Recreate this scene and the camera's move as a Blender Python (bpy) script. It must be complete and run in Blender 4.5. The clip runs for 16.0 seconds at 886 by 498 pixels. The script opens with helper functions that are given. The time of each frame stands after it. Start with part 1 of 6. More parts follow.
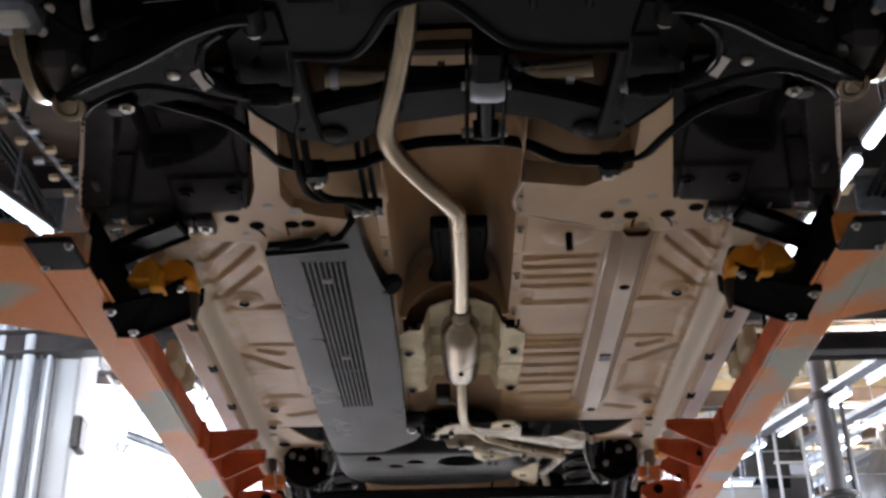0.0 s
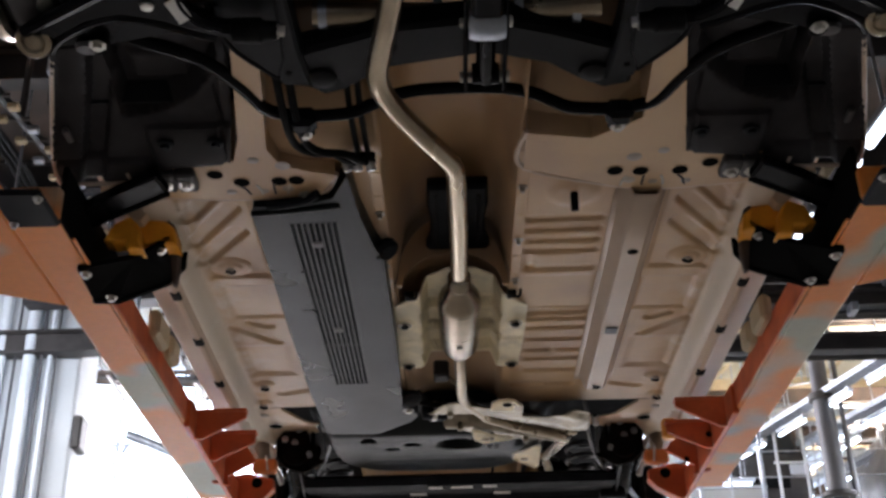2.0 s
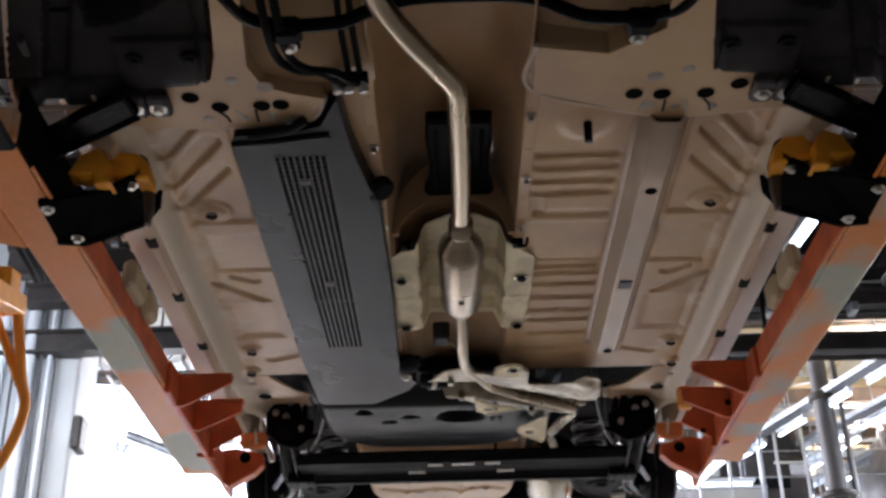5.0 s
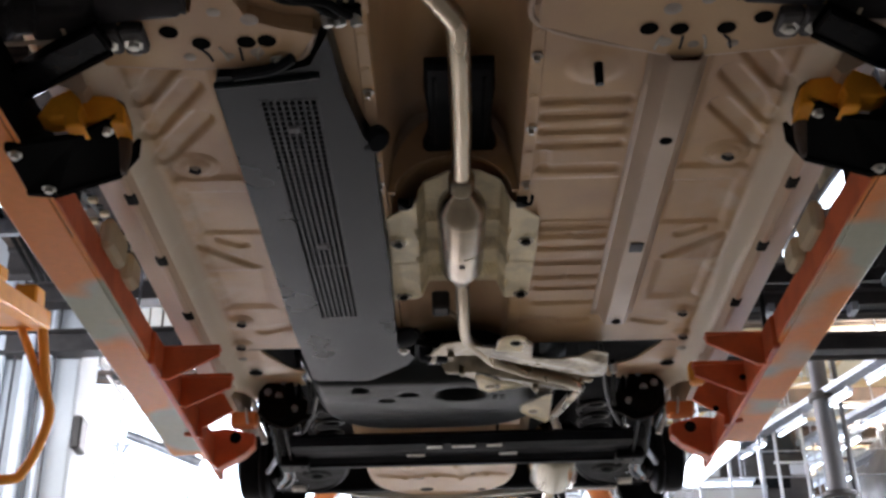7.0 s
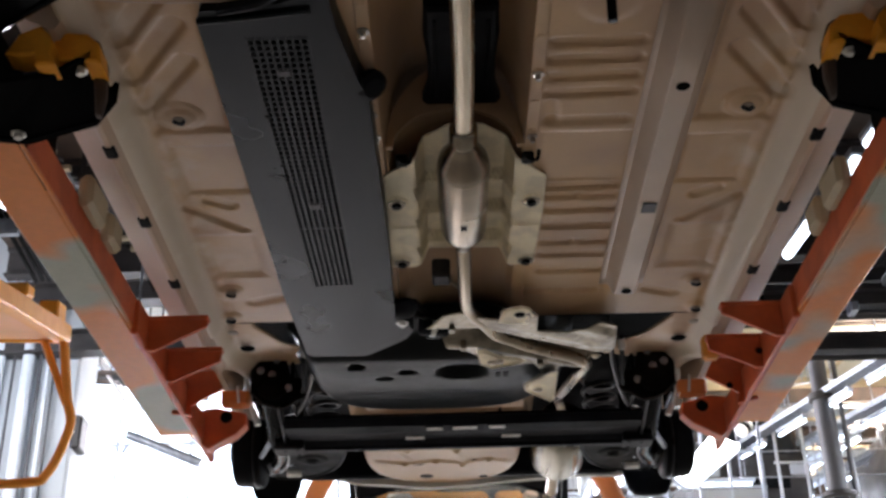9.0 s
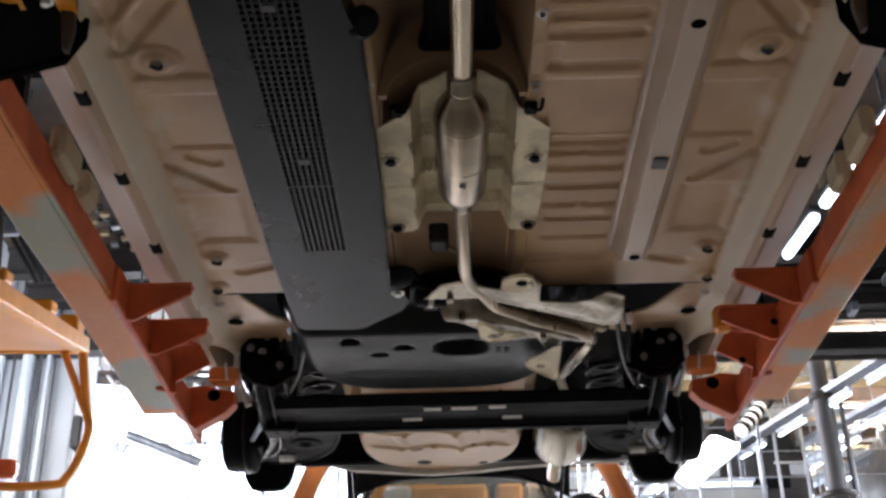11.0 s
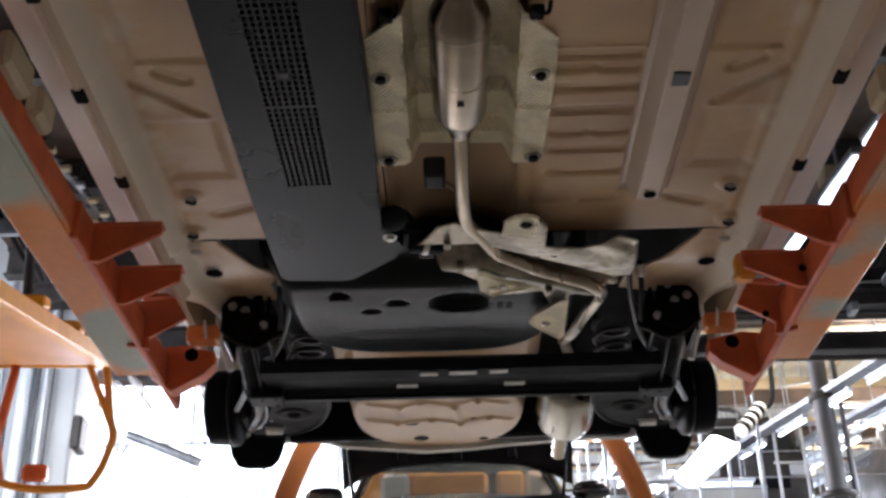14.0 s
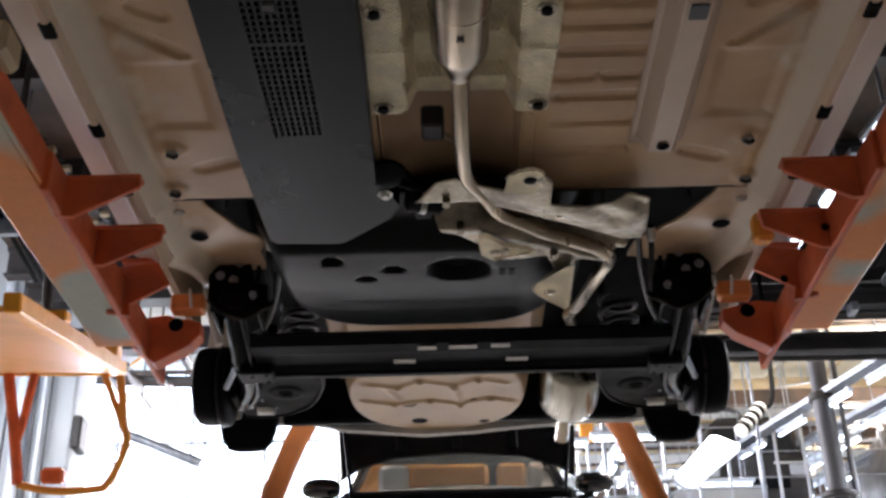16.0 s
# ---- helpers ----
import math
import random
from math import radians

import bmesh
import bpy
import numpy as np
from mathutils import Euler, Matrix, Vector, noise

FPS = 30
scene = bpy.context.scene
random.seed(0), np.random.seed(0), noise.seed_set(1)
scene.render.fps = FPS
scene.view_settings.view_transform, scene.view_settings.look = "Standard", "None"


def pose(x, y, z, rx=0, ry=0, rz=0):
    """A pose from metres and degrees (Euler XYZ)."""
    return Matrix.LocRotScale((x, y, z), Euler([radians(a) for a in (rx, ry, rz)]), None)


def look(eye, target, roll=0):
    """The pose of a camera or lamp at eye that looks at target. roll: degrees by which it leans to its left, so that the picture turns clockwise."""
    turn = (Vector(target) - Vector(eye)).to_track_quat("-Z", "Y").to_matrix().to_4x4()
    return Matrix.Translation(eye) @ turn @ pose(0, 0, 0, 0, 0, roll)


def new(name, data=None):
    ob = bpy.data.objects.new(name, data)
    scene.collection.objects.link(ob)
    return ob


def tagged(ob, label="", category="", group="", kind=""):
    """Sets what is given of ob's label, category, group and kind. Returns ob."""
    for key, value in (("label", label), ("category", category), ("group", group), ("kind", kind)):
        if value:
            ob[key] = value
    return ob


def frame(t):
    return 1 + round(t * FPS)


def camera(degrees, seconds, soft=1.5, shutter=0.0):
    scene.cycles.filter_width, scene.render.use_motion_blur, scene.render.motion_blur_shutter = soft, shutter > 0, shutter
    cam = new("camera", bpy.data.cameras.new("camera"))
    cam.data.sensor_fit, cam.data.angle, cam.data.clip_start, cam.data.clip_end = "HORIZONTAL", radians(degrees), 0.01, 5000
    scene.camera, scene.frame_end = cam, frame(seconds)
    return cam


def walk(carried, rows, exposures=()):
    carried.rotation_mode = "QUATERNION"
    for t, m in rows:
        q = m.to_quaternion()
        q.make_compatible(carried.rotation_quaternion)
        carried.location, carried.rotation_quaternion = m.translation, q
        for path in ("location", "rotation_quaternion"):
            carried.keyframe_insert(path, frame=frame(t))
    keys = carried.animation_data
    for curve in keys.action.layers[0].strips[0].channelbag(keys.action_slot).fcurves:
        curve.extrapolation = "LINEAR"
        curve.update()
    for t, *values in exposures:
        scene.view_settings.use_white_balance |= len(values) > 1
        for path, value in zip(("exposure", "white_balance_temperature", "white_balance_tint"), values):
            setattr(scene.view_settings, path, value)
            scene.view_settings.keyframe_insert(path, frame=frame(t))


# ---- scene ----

LENS = (0.0, 0.0, 0.7)
cam = camera(40.07, 16.0, soft=2.9)
# the camera stands still, tilted up under the conveyor line
FWD = Vector((-0.00318, 0.88769, 0.46043))
AIM = Vector(LENS) + FWD
LEAN = -1.366
walk(cam, [(0.0, look(LENS, AIM, LEAN)), (16.0, look(LENS, AIM, LEAN))], [(0.0, 0.17, 6400, 15), (16.0, 0.13, 6400, 15)])

# sway and travel of the conveyor: seconds, sideways, forwards (metres)
TRAVEL = [(0.0, 0.0004, 0.0000),(0.5, 0.0006, -0.0466),(1.0, -0.0031, -0.0918),(1.5, -0.0051, -0.1339),(2.0, -0.0027, -0.1854),(2.5, -0.0004, -0.2304),(3.0, -0.0012, -0.2784),(3.5, -0.0021, -0.3263),(4.0, -0.0012, -0.3717),(6.5, 0.0037, -0.5985),(7.0, 0.0033, -0.6505),(7.5, 0.0002, -0.6951),(8.0, 0.0007, -0.7419),(8.5, 0.0047, -0.7849),(9.0, 0.0072, -0.8322),(11.5, 0.0019, -1.0608),(12.0, -0.0028, -1.1108),(12.5, -0.0057, -1.1535),(13.0, -0.0003, -1.2018),(13.5, 0.0042, -1.2459),(14.0, 0.0008, -1.2992),(14.5, -0.0037, -1.3435),(15.0, -0.0015, -1.3947),(15.5, 0.0018, -1.4391),(16.0, 0.0007, -1.4868)]

# ---- light ----
world = bpy.data.worlds.new("world")
scene.world = world
world.use_nodes = True
wn = world.node_tree.nodes
sky = wn.new("ShaderNodeTexSky")
sky.sky_type, sky.sun_disc, sky.sun_elevation, sky.sun_rotation = "NISHITA", False, radians(35), radians(20)
world.node_tree.links.new(sky.outputs[0], wn["Background"].inputs[0])
wn["Background"].inputs[1].default_value = 0.1


def area(name, eye, target, sx, sy, watts, colour=(0.97, 0.98, 1.0)):
    lamp = bpy.data.lights.new(name, "AREA")
    lamp.shape, lamp.size, lamp.size_y, lamp.energy, lamp.color = "RECTANGLE", sx, sy, watts, colour
    ob = new(name, lamp)
    ob.matrix_world = look(eye, target)
    return ob


area("window_daylight", (-3.6, 17.6, 5.6), (-2.0, 8.0, 0.0), 5.4, 4.6, 3000, (0.97, 0.94, 0.96))
# added fill through a north window that stays out of view
area("window_daylight", (3.4, 24.4, 5.2), (1.0, 8.0, 0.0), 6.0, 4.0, 1800, (0.90, 0.92, 0.95))
# fluorescent rows along both sides of the line
for lx, watts in ((-3.7, 45), (2.4, 72)):
    area("tube_fill_light", (lx, 7.6, 4.2), (lx * 0.8, 7.8, 0.0), 0.3, 2.2, watts, (1.0, 0.95, 0.88))
# added fill that brightens the pier, no tube hangs here
area("tube_fill_light", (-3.7, 7.7, 4.35), (-3.9, 9.6, 3.6), 1.2, 0.1, 32, (0.9, 0.95, 1.0))
# fill for the far hall and roof, standing in for its tube rows
area("tube_fill_light", (6.9, 15.0, 5.6), (6.9, 15.0, 0.0), 1.2, 6.0, 480, (0.88, 0.93, 1.0))
area("tube_fill_light", (6.0, 15.0, 6.1), (6.0, 15.0, 9.0), 1.0, 6.0, 620, (1.0, 0.92, 0.78))

# ---- materials ----


def mat(name, colour, rough=0.5, metal=0.0, other=None, scale=6.0, mix=0.5, grain=120.0, bump=0.05, spread=0.12, detail=5.0, edge=0.08, stretch=(1, 1, 1), coat=0.0, spec=0.5, ior=1.5):
    """Painted, cast or moulded surface: large blotches towards a second colour, fine grain, uneven gloss and relief."""
    m = bpy.data.materials.new(name)
    m.use_nodes = True
    n, l = m.node_tree.nodes, m.node_tree.links
    b = n["Principled BSDF"]
    tc, mp = n.new("ShaderNodeTexCoord"), n.new("ShaderNodeMapping")
    mp.inputs["Scale"].default_value = stretch
    l.new(tc.outputs["Object"], mp.inputs[0])
    big, fine = n.new("ShaderNodeTexNoise"), n.new("ShaderNodeTexNoise")
    big.inputs["Scale"].default_value, big.inputs["Detail"].default_value = scale, detail
    fine.inputs["Scale"].default_value, fine.inputs["Detail"].default_value = grain, 3.0
    l.new(mp.outputs[0], big.inputs["Vector"])
    l.new(tc.outputs["Object"], fine.inputs["Vector"])
    ramp = n.new("ShaderNodeMapRange")
    ramp.inputs[1].default_value, ramp.inputs[2].default_value = mix - edge, mix + edge
    l.new(big.outputs["Fac"], ramp.inputs[0])
    two = n.new("ShaderNodeMix")
    two.data_type = "RGBA"
    other = other or tuple(c * (1 - spread * 2) for c in colour)
    two.inputs[6].default_value, two.inputs[7].default_value = (*colour, 1), (*other, 1)
    l.new(ramp.outputs[0], two.inputs[0])
    hsv = n.new("ShaderNodeHueSaturation")
    val = n.new("ShaderNodeMapRange")
    val.inputs[3].default_value, val.inputs[4].default_value = 1 - spread, 1 + spread
    l.new(fine.outputs["Fac"], val.inputs[0])
    l.new(val.outputs[0], hsv.inputs["Value"])
    l.new(two.outputs[2], hsv.inputs["Color"])
    l.new(hsv.outputs[0], b.inputs["Base Color"])
    rr = n.new("ShaderNodeMapRange")
    rr.inputs[3].default_value, rr.inputs[4].default_value = max(0.03, rough - 0.12), min(1, rough + 0.12)
    l.new(big.outputs["Fac"], rr.inputs[0])
    l.new(rr.outputs[0], b.inputs["Roughness"])
    b.inputs["Metallic"].default_value = metal
    b.inputs["Coat Weight"].default_value = coat
    b.inputs["Specular IOR Level"].default_value = spec
    b.inputs["IOR"].default_value = ior
    if bump:
        bp = n.new("ShaderNodeBump")
        bp.inputs["Strength"].default_value, bp.inputs["Distance"].default_value = bump, 0.004
        l.new(fine.outputs["Fac"], bp.inputs["Height"])
        l.new(bp.outputs[0], b.inputs["Normal"])
    return m


def glow(name, colour, strength):
    m = bpy.data.materials.new(name)
    m.use_nodes = True
    b = m.node_tree.nodes["Principled BSDF"]
    b.inputs["Base Color"].default_value = (*colour, 1)
    b.inputs["Emission Color"].default_value = (*colour, 1)
    b.inputs["Emission Strength"].default_value = strength
    return m


def dimpled(name, colour):
    """Embossed aluminium foil: a small diamond pattern."""
    m = mat(name, colour, 0.5, 0.22, scale=14, spread=0.1, bump=0)
    n, l = m.node_tree.nodes, m.node_tree.links
    tc = n.new("ShaderNodeTexCoord")
    mp = n.new("ShaderNodeMapping")
    mp.inputs["Rotation"].default_value = (0, 0, radians(45))
    mp.inputs["Scale"].default_value = (125, 125, 0)
    l.new(tc.outputs["Object"], mp.inputs[0])
    vo = n.new("ShaderNodeTexVoronoi")
    vo.inputs["Randomness"].default_value = 0.12
    vo.inputs["Scale"].default_value = 1.0
    l.new(mp.outputs[0], vo.inputs["Vector"])
    bp = n.new("ShaderNodeBump")
    bp.inputs["Strength"].default_value, bp.inputs["Distance"].default_value = 1.0, 0.006
    l.new(vo.outputs["Distance"], bp.inputs["Height"])
    l.new(bp.outputs[0], n["Principled BSDF"].inputs["Normal"])
    return m


M_BODY = mat("beige_body_paint", (0.58, 0.385, 0.21), 0.38, other=(0.50, 0.33, 0.20), scale=3.5, spread=0.05, grain=260, bump=0.04, spec=0.35)


def smeared_lit_edge(name):
    """Body paint with pale brushed sealer along the outer seams of the floor; the edge wall is painted lit."""
    m = mat(name, (0.59, 0.385, 0.205), 0.38, other=(0.50, 0.325, 0.195), scale=3.5, spread=0.05, grain=260, bump=0.05, spec=0.35)
    n, l = m.node_tree.nodes, m.node_tree.links
    b = n["Principled BSDF"]
    tc, sep = n.new("ShaderNodeTexCoord"), n.new("ShaderNodeSeparateXYZ")
    l.new(tc.outputs["Object"], sep.inputs[0])
    ab = n.new("ShaderNodeMath")
    ab.operation = "ABSOLUTE"
    l.new(sep.outputs[0], ab.inputs[0])
    band = n.new("ShaderNodeMapRange")
    band.inputs[1].default_value, band.inputs[2].default_value = 0.50, 0.64
    l.new(ab.outputs[0], band.inputs[0])
    no = n.new("ShaderNodeTexNoise")
    no.inputs["Scale"].default_value, no.inputs["Detail"].default_value = 9.0, 4.0
    l.new(tc.outputs["Object"], no.inputs["Vector"])
    cut = n.new("ShaderNodeMapRange")
    cut.inputs[1].default_value, cut.inputs[2].default_value = 0.46, 0.62
    l.new(no.outputs["Fac"], cut.inputs[0])
    mul = n.new("ShaderNodeMath")
    mul.operation = "MULTIPLY"
    l.new(band.outputs[0], mul.inputs[0])
    l.new(cut.outputs[0], mul.inputs[1])
    # pale strip paints the light that falls on the floor's edge wall
    lit_strip = n.new("ShaderNodeMapRange")
    lit_strip.inputs[1].default_value, lit_strip.inputs[2].default_value, lit_strip.inputs[4].default_value = 0.606, 0.628, 0.85
    l.new(ab.outputs[0], lit_strip.inputs[0])
    both = n.new("ShaderNodeMath")
    both.operation = "MAXIMUM"
    l.new(mul.outputs[0], both.inputs[0])
    l.new(lit_strip.outputs[0], both.inputs[1])
    mx = n.new("ShaderNodeMix")
    mx.data_type = "RGBA"
    old = b.inputs["Base Color"].links[0].from_socket
    l.new(both.outputs[0], mx.inputs[0])
    l.new(old, mx.inputs[6])
    mx.inputs[7].default_value = (0.66, 0.55, 0.41, 1)
    l.new(mx.outputs[2], b.inputs["Base Color"])
    return m


M_FLOORPAN = smeared_lit_edge("floor_paint_sealer_lit_edge")
M_SEAL = mat("sealant", (0.50, 0.46, 0.38), 0.55, scale=30, spread=0.12, bump=0.5, grain=60)
M_PRIMER = mat("grey_blue_primer", (0.40, 0.34, 0.28), 0.45, scale=30, spread=0.1)
# paler copies of the body paint, lightened for window glare
M_BODY_LIT = mat("body_paint_lit", (0.60, 0.46, 0.35), 0.33, scale=4, spread=0.04, grain=240, bump=0.03, spec=0.4)
M_SILL_LIT = mat("side_sill_paint_lit", (0.64, 0.46, 0.31), 0.45, other=(0.58, 0.42, 0.29), scale=4, spread=0.04, grain=240, bump=0.03, spec=0.3)
M_PLASTIC = mat("black_plastic", (0.0092, 0.0102, 0.0125), 0.52, scale=9, spread=0.2, grain=400, bump=0.15, spec=0.3, ior=1.2)
M_COVER = mat("dark_grey_plastic", (0.0035, 0.0058, 0.0066), 0.30, scale=5, spread=0.12, grain=420, bump=0.08, spec=0.3, ior=1.24)
M_TANK = mat("tank_plastic", (0.010, 0.0115, 0.0115), 0.34, scale=5, spread=0.15, grain=350, bump=0.15, spec=0.3, ior=1.22)
M_BLACK = mat("black_chassis_paint", (0.0065, 0.0065, 0.0075), 0.20, scale=11, spread=0.2, grain=180, bump=0.06, spec=0.2, ior=1.22)
M_TRAY = mat("dark_steel_panel", (0.0085, 0.0085, 0.0095), 0.46, scale=6, spread=0.15, grain=200, bump=0.1, spec=0.3, ior=1.2)
M_LINER = mat("moulded_liner_plastic", (0.034, 0.031, 0.033), 0.5, scale=7, spread=0.2, grain=300, bump=0.12, spec=0.3, ior=1.25)
M_MUFFLER = mat("polished_muffler_steel", (0.31, 0.285, 0.23), 0.25, 1.0, other=(0.23, 0.21, 0.17), scale=5, grain=260, bump=0.05, stretch=(4, 0.4, 4))
M_COIL = mat("glossy_black_coating", (0.012, 0.012, 0.014), 0.32, scale=20, spread=0.1, bump=0.05, spec=0.4)
M_RUBBER = mat("black_rubber", (0.008, 0.008, 0.008), 0.6, scale=20, spread=0.2, bump=0.2, spec=0.3, ior=1.2)
# near-black: paints the shade inside holes as flat discs, also black pad housings
M_NEAR_BLACK = mat("hole_shade_black_steel", (0.006, 0.006, 0.006), 0.9, bump=0, spec=0.02)
M_STEEL = mat("bare_steel", (0.38, 0.32, 0.235), 0.28, 1.0, other=(0.26, 0.21, 0.15), scale=8, grain=220, bump=0.06, stretch=(1, 0.25, 1))
M_CAT = mat("brushed_steel", (0.27, 0.22, 0.16), 0.22, 1.0, other=(0.20, 0.16, 0.115), scale=4, grain=300, bump=0.08, stretch=(1, 3, 1))
M_ZINC = mat("zinc_bolt", (0.55, 0.53, 0.48), 0.35, 0.9, scale=40, bump=0.1)
M_FOIL = dimpled("embossed_aluminium", (0.95, 0.83, 0.58))
# darkened to paint the shade in the tank shield's trough
M_ALU = mat("crumpled_aluminium_shaded", (0.29, 0.25, 0.185), 0.32, 0.9, other=(0.15, 0.125, 0.09), scale=14, grain=60, bump=0.8)
M_PAPER = mat("white_sticker", (0.74, 0.72, 0.68), 0.6, scale=30, spread=0.05, bump=0)
M_INK = mat("marker_ink", (0.02, 0.02, 0.025), 0.7, bump=0)
M_ORANGE = mat("worn_orange_paint", (0.82, 0.265, 0.05), 0.40, other=(0.44, 0.45, 0.35), scale=2.2, mix=0.525, edge=0.035, spread=0.1, grain=60, bump=0.15, detail=2.0, stretch=(1.2, 1.0, 1.2), spec=0.22)
M_RED = mat("red_orange_bracket_paint", (0.72, 0.15, 0.05), 0.40, other=(0.58, 0.12, 0.045), scale=9, spread=0.1, grain=90, bump=0.15, spec=0.22)
M_YELLOW = mat("yellow_urethane", (0.92, 0.38, 0.02), 0.5, other=(0.86, 0.34, 0.02), scale=12, spread=0.08, bump=0.1, spec=0.3)
M_LEG = mat("orange_tube_paint", (0.80, 0.25, 0.055), 0.4, other=(0.70, 0.20, 0.045), scale=5, spread=0.08, grain=80, bump=0.1)
M_AMBER = mat("amber_carrier_paint", (0.85, 0.34, 0.05), 0.45, scale=2, spread=0.05, grain=80, bump=0.03, spec=0.3)
M_GALV = mat("galvanised_steel", (0.40, 0.43, 0.48), 0.45, 0.7, scale=18, spread=0.12, bump=0.08)
M_DECK = mat("brown_deck_steel", (0.085, 0.055, 0.04), 0.6, other=(0.05, 0.035, 0.028), scale=2.5, spread=0.15, grain=40, bump=0.1)
M_GIRDER = mat("dark_girder_paint", (0.045, 0.04, 0.04), 0.55, scale=4, spread=0.2, grain=50, bump=0.15)
M_WALL = mat("painted_wall", (0.62, 0.66, 0.70), 0.7, other=(0.54, 0.58, 0.62), scale=1.2, spread=0.06, grain=60, bump=0.1)
M_CEIL = mat("ceiling_sheet", (0.56, 0.46, 0.30), 0.7, other=(0.42, 0.34, 0.22), scale=1.0, spread=0.08, grain=30, bump=0.1)
M_FLOOR = mat("concrete_floor", (0.36, 0.34, 0.30), 0.45, other=(0.28, 0.265, 0.235), scale=0.8, spread=0.08, grain=30, bump=0.1)
M_COLUMN = mat("grey_column_paint", (0.085, 0.085, 0.095), 0.5, other=(0.07, 0.07, 0.08), scale=3, spread=0.08, grain=50, bump=0.1)
M_WHITE = mat("white_enamel", (0.70, 0.76, 0.84), 0.4, scale=8, spread=0.04, bump=0.03)
M_CARBLACK = mat("black_car_paint", (0.012, 0.012, 0.014), 0.15, scale=5, spread=0.1, bump=0, coat=0.6)
M_TUBE = glow("lit_tube", (0.74, 0.87, 1.0), 5.0)
M_BOXLAMP = glow("lit_lamp_panel", (0.86, 0.94, 1.0), 12.0)
M_DAY = glow("overcast_daylight", (0.74, 0.86, 1.0), 4.0)
M_GLASS = mat("tinted_glass", (0.62, 0.64, 0.62), 0.04, bump=0, spread=0.02, ior=1.08, spec=0.2)
M_GLASS.node_tree.nodes["Principled BSDF"].inputs["Transmission Weight"].default_value = 0.92
M_DARKGLASS = mat("dark_glass", (0.03, 0.035, 0.04), 0.08, bump=0, spread=0.05)

# ---- mesh helpers ----


def part(name, bm, material, parent=None, label="", smooth=False):
    bmesh.ops.recalc_face_normals(bm, faces=bm.faces)
    me = bpy.data.meshes.new(name)
    bm.to_mesh(me)
    bm.free()
    me.materials.append(material)
    if smooth:
        me.shade_smooth()
        me.set_sharp_from_angle(angle=radians(38))
    ob = new(name, me)
    ob.parent = parent
    if label:
        ob["label"] = label
    return ob


def soften(bm, w, seg=1, angle=0.6):
    edges = [e for e in bm.edges if len(e.link_faces) == 2 and e.calc_face_angle(0) > angle]
    if edges and w > 0:
        bmesh.ops.bevel(bm, geom=edges, offset=w, segments=seg, affect="EDGES", clamp_overlap=True)
    return bm


def box(x0, x1, y0, y1, z0, z1, w=0.004, bm=None, m=None):
    b = bmesh.new()
    bmesh.ops.create_cube(b, size=1.0)
    for v in b.verts:
        v.co = ((x0 + x1) / 2 + v.co.x * (x1 - x0), (y0 + y1) / 2 + v.co.y * (y1 - y0), (z0 + z1) / 2 + v.co.z * (z1 - z0))
    soften(b, w)
    if m is not None:
        b.transform(m)
    return join(bm, b)


def join(bm, b):
    if bm is None:
        return b
    me = bpy.data.meshes.new("tmp")
    b.to_mesh(me)
    b.free()
    bm.from_mesh(me)
    bpy.data.meshes.remove(me)
    return bm


def plate(outer, z0, z1, holes=(), w=0.0, bm=None):
    """A flat plate with an outline in x, y, holes through it, between the heights z0 and z1."""
    b = bmesh.new()
    edges = []
    for loop in (outer, *holes):
        vs = [b.verts.new((p[0], p[1], z0)) for p in loop]
        edges += [b.edges.new((vs[i], vs[(i + 1) % len(vs)])) for i in range(len(vs))]
    fill = bmesh.ops.triangle_fill(b, use_beauty=True, use_dissolve=False, edges=edges)
    faces = [g for g in fill["geom"] if isinstance(g, bmesh.types.BMFace)]
    ex = bmesh.ops.extrude_face_region(b, geom=faces)
    for v in ex["geom"]:
        if isinstance(v, bmesh.types.BMVert):
            v.co.z = z1
    if not holes and w:
        soften(b, w)
    return join(bm, b)


def ring(cx, cy, r, n=12, ry=None):
    ry = ry or r
    return [(cx + r * math.cos(2 * math.pi * i / n), cy + ry * math.sin(2 * math.pi * i / n)) for i in range(n)]


def smoothline(pts, sub=6):
    p = [Vector(q) for q in pts]
    if len(p) < 3:
        return p
    out = []
    for i in range(len(p) - 1):
        a, b, c, d = p[max(i - 1, 0)], p[i], p[i + 1], p[min(i + 2, len(p) - 1)]
        for k in range(sub):
            t = k / sub
            out.append(0.5 * ((2 * b) + (c - a) * t + (2 * a - 5 * b + 4 * c - d) * t * t + (3 * b - a - 3 * c + d) * t ** 3))
    return out + [p[-1]]


def tube(pts, r, n=10, sub=6, bm=None, caps=True):
    """A round bar or pipe along a line; r is one radius or one for each given point."""
    line = smoothline(pts, sub)
    b = bmesh.new()
    rings = []
    side = None
    for i, q in enumerate(line):
        d = (line[min(i + 1, len(line) - 1)] - line[max(i - 1, 0)]).normalized()
        side = d.orthogonal() if side is None else side - d * side.dot(d)
        side.normalize()
        up = d.cross(side)
        rad = r if not isinstance(r, (list, tuple)) else r[min(i // (sub if len(pts) > 2 else 1), len(r) - 1)]
        rings.append([b.verts.new(q + side * (rad * math.cos(2 * math.pi * k / n)) + up * (rad * math.sin(2 * math.pi * k / n))) for k in range(n)])
    for i in range(len(rings) - 1):
        for k in range(n):
            b.faces.new((rings[i][k], rings[i][(k + 1) % n], rings[i + 1][(k + 1) % n], rings[i + 1][k]))
    if caps:
        b.faces.new(rings[0][::-1])
        b.faces.new(rings[-1])
    return join(bm, b)


